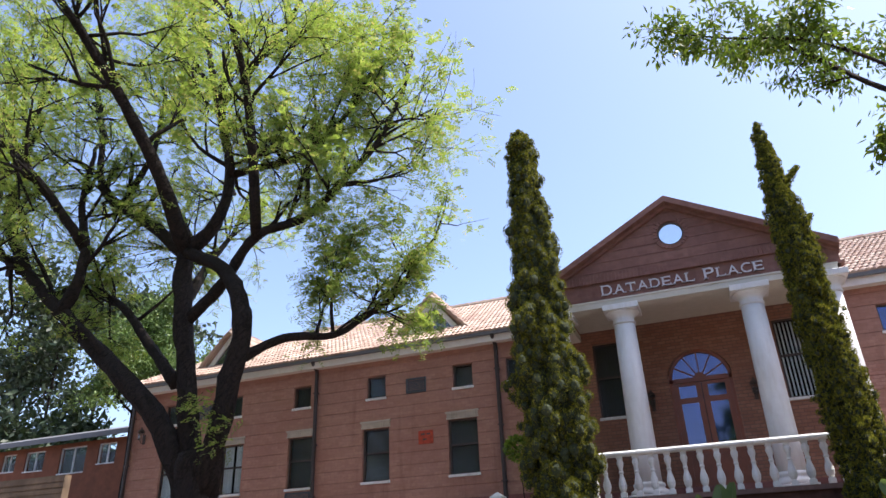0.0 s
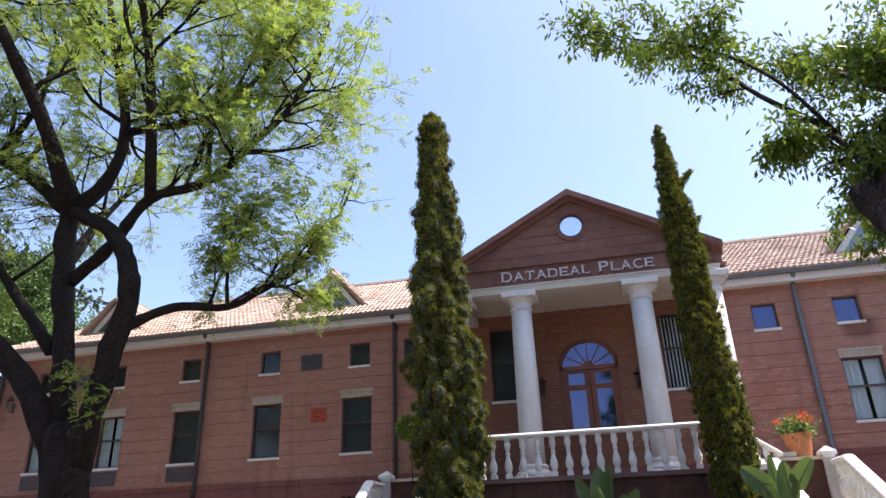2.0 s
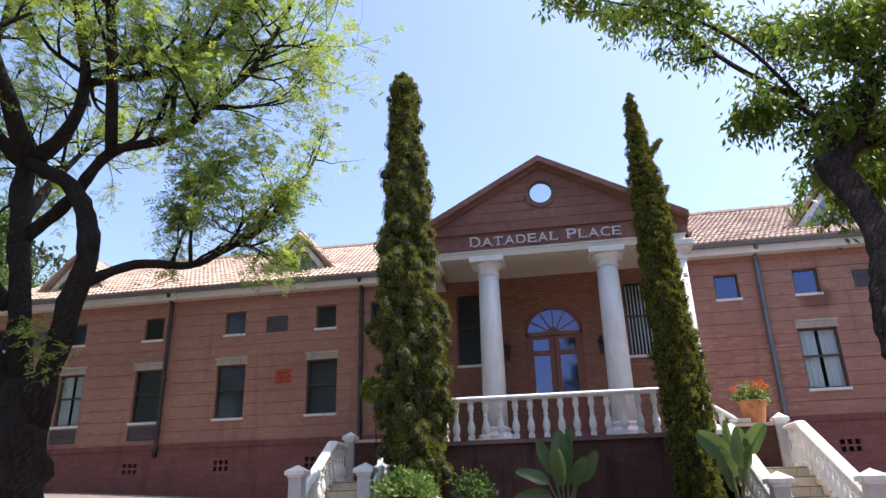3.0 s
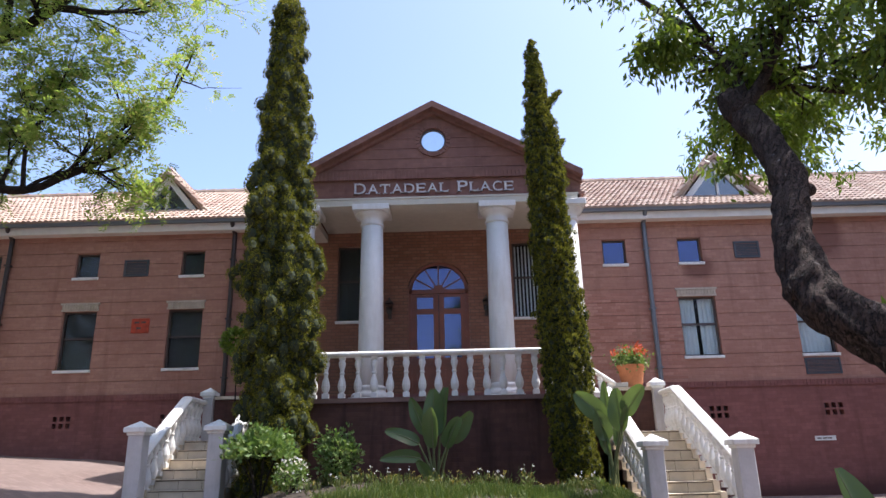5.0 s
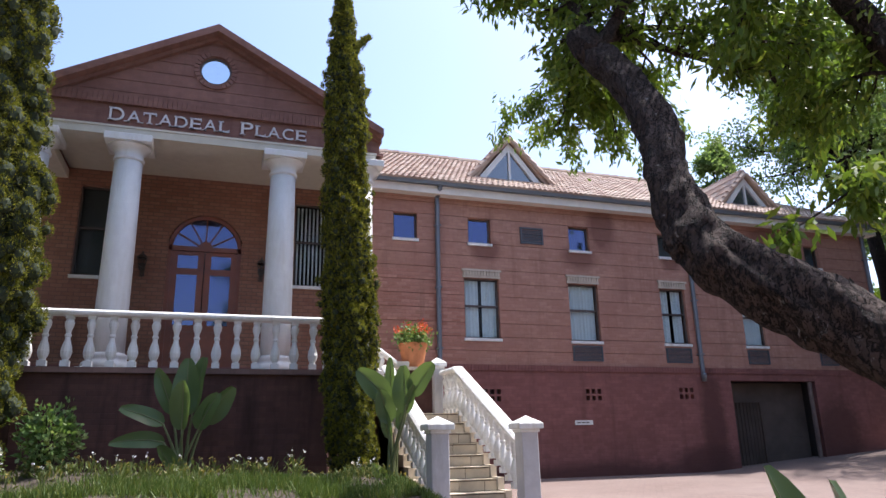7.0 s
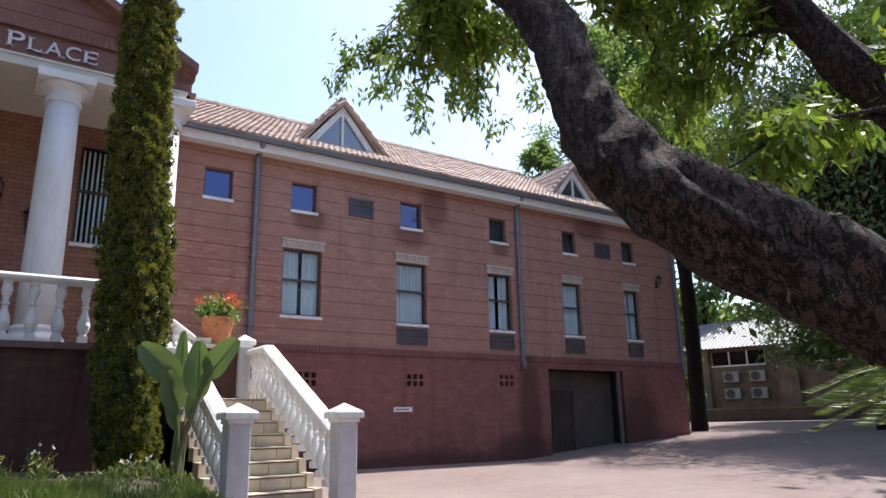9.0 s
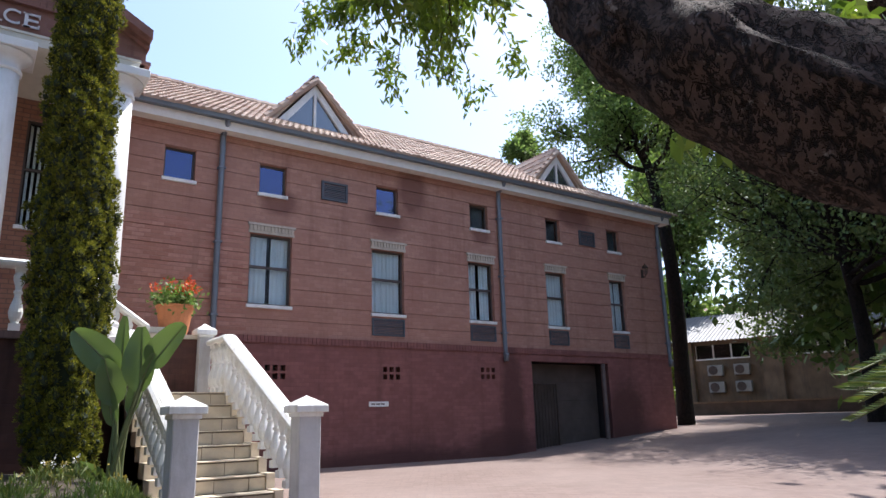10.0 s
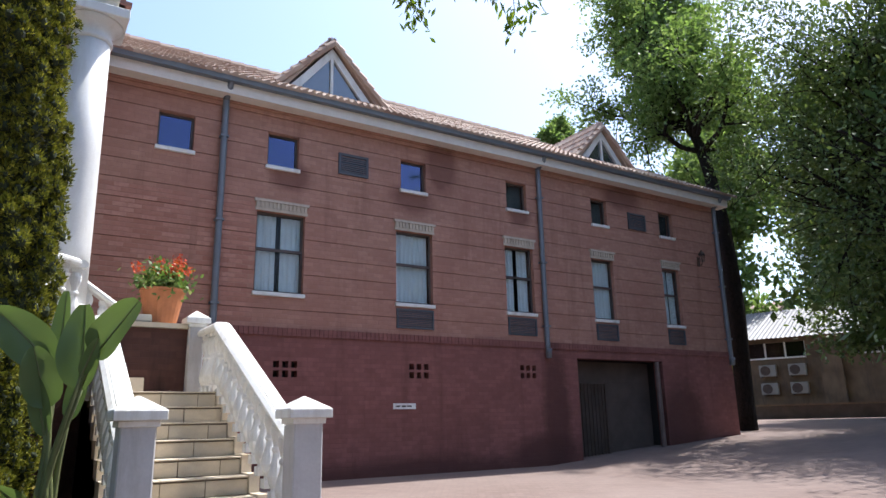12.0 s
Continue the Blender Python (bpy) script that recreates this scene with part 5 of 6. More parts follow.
def make_tree(t, tubes, tips, bark, leaf, seed, per, leaf_len, leaf_w, spread, sides=7, hang=0.0, wob=0.15, keep=1.0, flat=0.0, pad=1.0, frond=None):
    bm = bmesh.new()
    for pts, rad in tubes:
        tube(bm, pts, rad, sides if rad[0] > 0.05 else 4, wob if rad[0] > 0.08 else 0)
    part("trunk", bm, bark, t, "dark rough bark", smooth=True)
    rng = np.random.default_rng(seed)
    tips = [q for q in tips if rng.random() < keep]
    c = np.array([p for p, _ in tips])
    d = np.array([q for _, q in tips])
    c = np.repeat(c, per, 0) + rng.normal(size=(len(c) * per, 3)) * spread * np.array((1, 1, pad))
    d = np.repeat(d, per, 0) * 0.4 + rng.normal(size=c.shape) * 0.8 + (0, 0, -hang)
    if frond:       # feather-like leaves: pairs of leaflets along a drooping stalk
        size, pairs = frond
        n = len(c)
        d /= np.linalg.norm(d, axis=1)[:, None]
        d[:, 2] *= 0.55
        side = np.cross(d, rng.normal(size=(n, 3)) * 0.45 + (0, 0, 1.0))
        side /= np.linalg.norm(side, axis=1)[:, None] + 1e-9
        flat_up = np.cross(side, d)
        L = size * rng.uniform(0.6, 1.25, n)[:, None]
        C, D, N = [], [], []
        for k in range(pairs):
            u = 0.12 + 0.88 * k / (pairs - 1)
            at = c + d * L * u - np.array((0, 0, 0.35)) * L * u * u
            for s in (-1, 1):
                C.append(at), D.append(side * s + d * 0.55 + rng.normal(size=(n, 3)) * 0.15), N.append(flat_up)
        c, d, nrm = np.concatenate(C), np.concatenate(D), np.concatenate(N)
        blades("crown", c, d, rng.uniform(0.75, 1.25, len(c)) * leaf_len, leaf_w, leaf, t, rng, normal=nrm)
        return len(c)
    blades("crown", c, d, rng.uniform(0.7, 1.3, len(c)) * leaf_len, leaf_w, leaf, t, rng, flat=flat)
    return len(c)


def limbs(rng, tubes, tips, pts, r0, r1, kids, depth=2, ln=1.9, droop=0.0, end=True):
    """A limb along points, with branches growing from its outer half."""
    c = curve(pts, 5)
    n = len(c)
    rad = [r0 + (r1 - r0) * i / (n - 1) for i in range(n)]
    tubes.append((c, rad))
    for k in range(kids):
        i = int(rng.uniform(0.35, 1.0) * (n - 1))
        d = (c[min(i + 1, n - 1)] - c[max(0, i - 1)]).normalized()
        grow(rng, c[i], d * 0.7 + Vector(rng.normal(size=3)) * 0.75 + Vector((0, 0, 0.25)), ln * rng.uniform(0.6, 1.15), rad[i] * 0.5, depth, tubes, tips, droop)
    if end:
        grow(rng, c[-1], c[-1] - c[-2], ln, r1, depth, tubes, tips, droop)


def jacaranda():
    t = thing("jacaranda_tree", "spreading tree with dark forked limbs and feathery light green leaves", "tree", (0, 0, 0))
    rng = np.random.default_rng(31)
    tubes, tips = [], []
    tubes.append((curve([(-10.25, 12, 0.8), (-10.3, 12, 1.8), (-10.35, 12, 2.8), (-10.4, 12, 3.9)], 4), list(np.linspace(0.6, 0.44, 13))))
    L = lambda *a, **k: limbs(rng, tubes, tips, *a, **k)
    L([(-10.6, 12, 3.0), (-11.3, 12, 4.3), (-12.5, 11.8, 5.6), (-14.0, 11.7, 6.9), (-15.4, 11.6, 8.1), (-16.7, 11.5, 9.3), (-18.2, 11.4, 10.2)], 0.3, 0.11, 9)
    L([(-15.1, 11.6, 7.8), (-14.7, 11.6, 8.6), (-14.8, 11.7, 9.7), (-15.4, 11.8, 11.2), (-15.6, 12, 12.8)], 0.17, 0.07, 7)
    L([(-16.7, 11.5, 9.3), (-17.8, 11.4, 11.2), (-17.7, 11.4, 12.6), (-18.3, 11.6, 14.6)], 0.2, 0.09, 8)
    L([(-10.5, 12.1, 3.0), (-10.9, 12.1, 4.7), (-11.2, 12.1, 6.1), (-11.5, 12.1, 7.5), (-11.7, 12.1, 9.1)], 0.27, 0.2, 0, end=False)
    L([(-11.65, 12.1, 9.0), (-13.3, 12.3, 10.4), (-14.8, 12.5, 11.4), (-15.8, 12.6, 12.5), (-16.4, 12.8, 14.5)], 0.2, 0.08, 10)
    L([(-11.6, 12.1, 9.0), (-10.75, 12.2, 10.0), (-10.8, 12.4, 11.6), (-11.6, 12.5, 14.1), (-12.3, 12.6, 16.4)], 0.19, 0.08, 12)
    L([(-10.1, 11.9, 3.0), (-9.6, 11.8, 5.4), (-9.4, 11.8, 6.6), (-9.65, 11.8, 7.5), (-10.3, 11.9, 8.3), (-11.5, 12, 9.0)], 0.26, 0.15, 0, end=False)
    L([(-11.3, 12.15, 7.2), (-10.3, 12.1, 8.0), (-9.4, 12.0, 9.0), (-8.0, 12.1, 9.3), (-7.0, 12.1, 10.1), (-6.1, 12.1, 10.9), (-5.5, 12.2, 12.2)], 0.15, 0.06, 18, ln=1.5)
    L([(-10.8, 12.4, 11.3), (-10.0, 12.5, 11.4), (-8.5, 12.6, 11.5), (-7.3, 12.6, 12.4), (-6.4, 12.6, 13.8)], 0.12, 0.05, 16, ln=1.5)
    L([(-9.5, 11.8, 5.8), (-8.6, 12.3, 6.35), (-7.6, 12.8, 6.4), (-6.9, 13, 6.8), (-6.1, 13, 7.2), (-5.3, 13, 8.2)], 0.12, 0.04, 11, ln=1.15)
    L([(-7.6, 12.8, 6.4), (-7.6, 12.7, 7.3), (-7.2, 12.6, 8.2)], 0.05, 0.025, 8, ln=1.0)
    # three limbs mostly above the view, added to dim the left wing
    L([(-11.6, 12.1, 9.0), (-11.5, 10.5, 10.8), (-11.8, 8.8, 12.6), (-12.2, 7.4, 14.0)], 0.2, 0.08, 12)
    L([(-14.8, 11.7, 9.7), (-15.5, 10.0, 11.5), (-16.5, 8.0, 13.2)], 0.15, 0.07, 11)
    L([(-9.4, 12.0, 9.0), (-8.7, 10.4, 11.6), (-8.4, 8.8, 13.6)], 0.14, 0.06, 10)
    L([(-11.5, 12.1, 7.5), (-12.2, 13.6, 9.4), (-12.8, 15.2, 11.2)], 0.15, 0.06, 10)
    L([(-18.0, 11.4, 10.2), (-19.6, 11.6, 11.8), (-20.4, 11.8, 14.0)], 0.13, 0.06, 12)
    L([(-16.2, 12.8, 14.2), (-17.0, 12.9, 15.8), (-17.6, 13, 17.4)], 0.09, 0.05, 10)
    L([(-18.2, 11.6, 14.4), (-19.0, 11.7, 16.0), (-19.6, 11.8, 17.8)], 0.09, 0.05, 10)
    L([(-12.2, 12.6, 16.2), (-13.0, 12.7, 17.6), (-13.6, 12.8, 19.0)], 0.08, 0.04, 10)
    L([(-11.4, 12.1, 5.6), (-12.6, 12.4, 6.7), (-14.0, 12.6, 8.1), (-15.2, 12.8, 8.9)], 0.16, 0.07, 7, ln=1.4)
    L([(-8.0, 12.1, 9.3), (-8.2, 12.3, 10.6), (-8.2, 12.4, 12.2)], 0.08, 0.04, 6)
    L([(-11.5, 12.5, 13.8), (-10.4, 12.6, 15.2), (-9.6, 12.8, 16.6)], 0.1, 0.06, 9)
    L([(-14.6, 12.4, 11.2), (-13.9, 12.6, 13.0), (-14.0, 12.8, 15.0)], 0.1, 0.06, 8)
    # short leafy shoots on the trunk
    for k in range(3):
        grow(rng, (-10.4 + rng.normal() * 0.7, 11.8, 4.2 + rng.normal() * 0.5), (rng.normal(), -0.4, 0.5), 0.7, 0.02, 1, tubes, tips)
    make_tree(t, tubes, tips, M_BARK, M_JACA, 31, 5, 0.09, 0.038, 0.16, 10, keep=0.58, wob=0.4, frond=(0.27, 5))


jacaranda()


def leaning_tree():
    t = thing("leaning_tree", "near tree with a long leaning dark scaly limb and drooping leaves", "tree", (0, 0, 0))
    rng = np.random.default_rng(41)
    tubes, tips = [], []
    path = [(4.75, 2.3, -0.6), (4.3, 2.9, 0.3), (3.85, 3.55, 0.9), (3.55, 4.1, 1.26), (3.32, 4.5, 1.5), (3.17, 4.9, 1.77), (3.05, 5.2, 2.0), (2.98, 5.45, 2.22), (2.98, 5.65, 2.45), (3.05, 5.86, 2.74), (3.16, 6.04, 3.04), (3.33, 6.33, 3.5), (3.45, 6.88, 4.18), (3.53, 7.42, 4.82)]
    c = curve(path, 20)
    n = len(c)
    rad = [float(np.interp(i / (n - 1), (0, 0.15, 0.3, 0.45, 0.55, 0.65, 0.8, 0.96, 1), (0.3, 0.22, 0.175, 0.165, 0.155, 0.142, 0.13, 0.135, 0.1))) * (1 + 0.13 * noise.noise(Vector((i * 0.12, 0, 3)))) for i in range(n)]
    tubes.append((c, rad))
    # the knob at the bend and the cut stumps
    tubes.append((curve([c[150] + Vector((0.04, 0, 0)), c[150] + Vector((-0.15, 0.06, -0.03))], 3), [0.1, 0.095, 0.085, 0.06]))
    tubes.append((curve([c[212], c[212] + Vector((0.2, 0.05, 0.06))], 3), [0.07, 0.065, 0.06, 0.05]))
    tubes.append((curve([c[-10], c[-1] + Vector((-0.1, 0.02, 0.07))], 3), [0.13, 0.13, 0.125, 0.1]))
    # the second, thicker limb that rises from the same foot
    tubes.append((curve([(4.7, 2.5, -0.4), (5.6, 3.6, 0.9), (6.1, 4.8, 2.1), (6.15, 5.6, 3.2), (6.0, 6.2, 4.2), (5.8, 6.7, 5.4), (5.5, 7.2, 6.8)], 6), list(np.linspace(0.24, 0.09, 37))))
    e = c[-6]
    for mid, q, r, kids in (((3.75, 7.85, 5.45), (3.70, 8.3, 6.1), 0.085, 7), ((3.95, 7.5, 5.25), (4.25, 7.3, 6.0), 0.08, 8), ((4.10, 7.75, 5.2), (4.75, 7.5, 4.95), 0.06, 6), ((4.20, 7.9, 5.4), (5.10, 7.9, 5.6), 0.06, 9), ((3.90, 8.0, 5.45), (4.20, 8.7, 5.25), 0.05, 5), ((3.85, 8.2, 5.7), (3.75, 8.9, 6.3), 0.045, 6), ((4.10, 8.3, 5.6), (4.70, 9.2, 5.9), 0.05, 8)):
        limbs(rng, tubes, tips, [e, mid, q], r, r * 0.4, kids, 1, 0.42, 0.12)
    for p, q, kids in (((4.20, 8.7, 5.25), (4.05, 8.75, 5.0), 7), ((4.20, 8.7, 5.25), (4.50, 8.6, 4.9), 8), ((4.75, 7.5, 4.95), (5.30, 7.0, 4.9), 9), ((5.10, 7.9, 5.6), (5.80, 7.4, 5.5), 10), ((5.60, 6.7, 5.4), (4.70, 6.7, 4.9), 10), ((5.60, 6.7, 5.4), (6.00, 7.6, 5.0), 12), ((5.75, 6.2, 4.2), (6.00, 7.1, 4.5), 10), ((5.70, 6.3, 4.5), (6.20, 6.6, 4.8), 10), ((5.50, 6.95, 6.1), (6.10, 6.6, 6.0), 10), ((5.50, 6.95, 6.1), (4.50, 6.4, 5.5), 10), ((4.70, 9.2, 5.9), (5.60, 10.2, 5.75), 9), ((4.70, 9.2, 5.9), (5.20, 9.0, 5.5), 9), ((4.20, 7.3, 6.0), (3.80, 7.3, 6.4), 8), ((5.80, 7.6, 5.0), (6.60, 8.0, 4.6), 10), ((5.80, 7.4, 5.5), (6.80, 7.9, 5.7), 10), ((5.80, 5.6, 3.2), (6.50, 6.6, 3.7), 9)):
        p, q = Vector(p), Vector(q)
        limbs(rng, tubes, tips, [p, p.lerp(q, 0.5) + Vector((0, 0, 0.1)), q], 0.03, 0.012, kids, 1, 0.36, 0.14)
    limbs(rng, tubes, tips, [(5.82, 5.7, 3.4), (4.90, 5.9, 3.1), (4.20, 6.0, 2.7)], 0.02, 0.008, 5, 1, 0.22, 0.1)
    # thin sprays that hang down beyond the limb
    for q, kids in (((6.6, 11.05, 5.85), 9), ((5.93, 11.7, 6.12), 8), ((4.84, 11.95, 6.5), 9), ((5.3, 11.7, 6.35), 9), ((6.2, 11.2, 6.15), 9), ((6.95, 10.7, 6.35), 4)):
        q = Vector(q)
        limbs(rng, tubes, tips, [(4.7, 9.2, 5.9), (5.1, 9.9, 6.6), Vector((5.4, 10.4, 6.8)).lerp(q, 0.4) + Vector((0, 0, 0.2)), q], 0.02, 0.006, kids, 1, 0.34, 0.16)
    # the long spray that hangs out over the lawn
    limbs(rng, tubes, tips, [(3.70, 8.2, 6.1), (3.10, 8.1, 7.0), (2.30, 8.0, 7.6), (1.40, 7.8, 7.8), (0.80, 7.5, 7.85)], 0.03, 0.01, 26, 1, 0.5, 0.12)
    limbs(rng, tubes, tips, [(3.60, 8.2, 6.2), (3.10, 8.8, 7.2), (2.40, 9.0, 8.2), (1.60, 9.0, 8.6)], 0.045, 0.015, 20, 1, 0.5, 0.12)
    limbs(rng, tubes, tips, [(3.70, 8.2, 6.0), (3.30, 8.2, 6.2), (3.00, 8.15, 6.1)], 0.03, 0.012, 10, 1, 0.35, 0.14)
    limbs(rng, tubes, tips, [(4.20, 7.4, 6.0), (3.90, 8.2, 7.0), (3.60, 9.0, 7.8)], 0.05, 0.02, 18, 1, 0.5, 0.12)
    limbs(rng, tubes, tips, [(5.40, 7.2, 6.8), (4.80, 8.2, 7.4), (4.50, 9.0, 7.6)], 0.05, 0.02, 16, 1, 0.5, 0.12)
    # sprays mostly above the view, added to keep sun off the limb
    for q, kids in (((4.5, 6.3, 6.3), 10), ((5.0, 5.6, 5.9), 10), ((4.9, 6.9, 6.6), 8), ((4.2, 7.4, 6.9), 12), ((4.6, 8.4, 6.9), 10), ((5.6, 8.6, 6.6), 8)):
        q = Vector(q)
        limbs(rng, tubes, tips, [(5.55, 7.1, 6.5), Vector((5.55, 7.1, 6.5)).lerp(q, 0.5) + Vector((0, 0, 0.15)), q], 0.03, 0.01, kids, 1, 0.45, 0.12)
    make_tree(t, tubes, tips, M_BARK2, M_BROAD, 41, 7, 0.125, 0.042, 0.07, 28, 0.8, 0.34)


leaning_tree()


def far_tree(x, y, h, r, seed, leaf, label, n=30000, size=0.22, trunk=0.25, low=0.35, lean=(0, 0), boughs=22, clump=0.07):
    """A trunk that runs up through an uneven crown of separate leafy clumps."""
    z = rise(x, y)
    t = thing("tree", label, "tree", (x, y, z), "background trees")
    rng = np.random.default_rng(seed)
    tubes, tips = [], []
    lx, ly = lean
    c = curve([(0, 0, -0.4), (0.1, 0, h * low * 0.6), (lx * 0.25, ly * 0.25, h * low), (lx * 0.6, ly * 0.6, h * 0.6), (lx, ly, h * 0.88)], 6)
    m = len(c)
    tubes.append((c, list(np.linspace(trunk, trunk * 0.2, m))))
    for k in range(boughs):
        v = rng.uniform(0, 1)
        i = min(m - 1, int(m * (low + (1 - low) * v)))
        a = k * 2.4 + rng.uniform(-0.5, 0.5)
        reach = r * (0.55 - 0.25 * v) * rng.uniform(0.75, 1.2)
        d = (math.cos(a) + 0.35 * lx / r, math.sin(a) + 0.35 * ly / r, rng.uniform(-0.1, 0.6) + v * 0.7)
        grow(rng, c[i], d, reach, trunk * 0.35 * (1 - 0.5 * v), 2, tubes, tips, spread=0.75, kids=(2, 4))
    make_tree(t, tubes, tips, M_BARK, leaf, seed, max(1, int(n / max(1, len(tips) * 0.5))), size, size * 0.5, r * clump, keep=0.5, flat=0.3, pad=0.7)


far_tree(21.9, 19.5, 18.5, 4.6, 51, M_FARLEAF, "tall broad-leaved tree beside the end of the building", 50000, 0.17, 0.3, 0.5, (0.6, 2.2), 38, 0.06)
far_tree(22.6, 13.8, 10.6, 7.2, 52, M_LACY, "leafy tree with fine hanging foliage shading the drive", 46000, 0.15, 0.26, 0.42, (-0.6, 0.2), 50, 0.06)
# next two stand mostly beyond the view, added to shade the drive
far_tree(24.5, 7.4, 12.5, 9.0, 61, M_SHADELEAF, "spreading tree whose crown shades the drive", 48000, 0.56, 0.36, 0.4, (-0.5, 1.4), 50, 0.06)
far_tree(30.0, 11.6, 13.0, 9.5, 63, M_SHADELEAF, "spreading tree at the far side of the drive, added to shade it", 46000, 0.56, 0.36, 0.34, (0, 0.5), 50, 0.06)
far_tree(33.0, 18.4, 13.5, 6.5, 60, M_LACY, "green tree over the far end of the drive", 66000, 0.26, 0.25, 0.3, (-1.5, 2.0), 44, 0.06)
far_tree(56.0, 30.0, 17.0, 10.0, 64, M_SHADELEAF, "dense tree closing the view behind the neighbouring building", 19000, 0.85, 0.3, 0.15, (0, 0), 40)
far_tree(58.0, 16.0, 17.0, 10.0, 65, M_SHADELEAF, "dense tree closing the view behind the neighbouring building", 19000, 0.85, 0.3, 0.15, (0, 0), 40)
far_tree(49.0, 22.0, 19, 8.0, 53, M_FARLEAF, "tall leafy tree behind the neighbouring building", 21000, 0.56, 0.3, 0.2, (0, 0), 34)
far_tree(46.0, 36.0, 20, 8.0, 62, M_FARLEAF, "tall leafy tree behind the neighbouring building", 21000, 0.56, 0.3, 0.2, (0, 0), 34)
far_tree(27.9, 33.6, 18.6, 2.4, 54, M_FARLEAF, "rounded tree rising behind the tiled roof", 16000, 0.24, 0.2, 0.6)
far_tree(28.6, 25.6, 6.6, 2.0, 58, M_BROAD, "small bright green tree in the sun", 18000, 0.17, 0.1, 0.2)
far_tree(-22.8, 28.0, 10.5, 4.2, 56, M_SHADELEAF, "leafy tree behind the end of the building", 26000, 0.22, 0.2, 0.3)
far_tree(-25.4, 24.6, 12.0, 3.8, 55, M_SHADELEAF, "feathery green tree beside the neighbouring house", 34000, 0.17, 0.2, 0.5)
# two trees out of view, added to dim the left wing
far_tree(-16.0, -5.0, 13.0, 8.0, 88, M_SHADELEAF, "unseen broad tree added to hold sky light off the wing", 16000, 0.64, 0.35, 0.25, (0, 0), 44, 0.07)
far_tree(-27.0, 2.0, 14.0, 9.0, 89, M_SHADELEAF, "unseen broad tree added to hold sky light off the wing", 16000, 0.64, 0.35, 0.2, (0, 0), 44, 0.07)
# unseen trees across the street, hinted in door panes, added to dim the front
for k, (x, y, h, r) in enumerate(((-30, -10, 10, 8.0), (-19, -17, 11, 8.0), (-7, -19, 9, 7.5), (5, -20, 11, 8.0), (17, -17, 10, 8.0), (28, -9, 10, 8.0))):
    far_tree(x, y, h, r, 90 + k, M_SHADELEAF, "unseen broad street tree dimming the front, mirrored in the door panes", 7000, 0.9, 0.35, 0.2, (0, 0), 34, 0.08)
for k, (x, y, h, r) in enumerate(((-48, 38, 22, 9.0), (-42, 37, 20, 8.0), (-36, 38, 17, 7.0), (-54, 40, 26, 10.0))):
    far_tree(x, y, h, r, 70 + k, M_DARKLEAF, "dark evergreen tree behind the neighbouring house", 13000, 0.58, low=0.1, boughs=30)


# ---- plants at the near right edge ----
def cycad(x, y, z, seed, n, length):
    t = thing("cycad", "spiky cycad with arching green fronds", "plant", (x, y, z), "cycads")
    rng = np.random.default_rng(seed)
    bm = bmesh.new()
    lathe(bm, [(0.2, -1.15), (0.17, -0.3), (0.2, 0.1), (0.17, 0.35), (0.08, 0.42)], 10)
    part("stem", bm, M_BARK, t)
    for k in range(n):
        a = k * 2.4
        e = rng.uniform(0.5, 1.1)
        pts = curve([(0, 0, 0.35), (math.cos(a) * length * 0.4, math.sin(a) * length * 0.4, 0.35 + e * length * 0.5), (math.cos(a) * length, math.sin(a) * length, 0.25 + (e - 0.35) * length * 0.7)], 8)
        bm = bmesh.new()
        tube(bm, pts, list(np.linspace(0.012, 0.004, len(pts))), 4)
        fr = part("frond", bm, M_STALK, t)
        c, d = [], []
        for i in range(2, len(pts)):
            ax = (pts[i] - pts[i - 1]).normalized()
            sd = ax.cross(Vector((0, 0, 1))).normalized()
            for s in (-1, 1):
                for f in (0.0, 0.33, 0.66):
                    c.append(pts[i - 1].lerp(pts[i], f)), d.append(sd * s + ax * 0.5 + Vector((0, 0, 0.25)))
        blades("leaflet_row", c, [tuple(v) for v in d], length * 0.2, 0.014, M_GRASS, fr, rng)


cycad(6.15, 5.85, 0.95, 5, 32, 0.8)
strelitzia(2.72, 4.5, -0.12, ((170, 0.25, 0.62, 0.75, 0.1, 38, 0.1), (120, 0.15, 0.6, 0.8, 0.11, 16, 0.1), (200, 0.3, 0.42, 0.7, 0.09, 64, 0.3), (60, 0.2, 0.62, 0.8, 0.11, 26, 0.2), (250, 0.2, 0.4, 0.6, 0.1, 45, 0.3), (10, 0.3, 0.5, 0.75, 0.1, 48, 0.2), (320, 0.25, 0.4, 0.6, 0.1, 50, 0.2)), seed=14)

# ---- neighbouring buildings ----
M_SHEET = plain("corrugated_roof_sheet", (0.15, 0.15, 0.155), 0.6, 0.18, 1.0, metal=0.1)
M_OLDWALL = plain("stained_plaster", (0.165, 0.115, 0.07), 0.9, 0.35, 1.2, dirt=(0.1, 0.075, 0.055))
M_DARKWALL = plain("dark_boundary_wall", (0.09, 0.07, 0.055), 0.9, 0.3, 2.0)
M_LAMP = plain("dark_bronze_metal", (0.085, 0.06, 0.048), 0.6, 0.2, metal=0.3)
M_PLATE = plain("white_plate", (0.75, 0.75, 0.73), 0.4, 0.03)
M_ACWHITE = plain("air_conditioner_casing", (0.27, 0.255, 0.22), 0.5, 0.06)
M_ORANGE = plain("orange_brick_wall", (0.22, 0.075, 0.035), 0.85, 0.2, 3.0)


# the neighbouring building stands askew to this one
EAST = pose(45.84, 5.71, 0, 0, 0, 20)


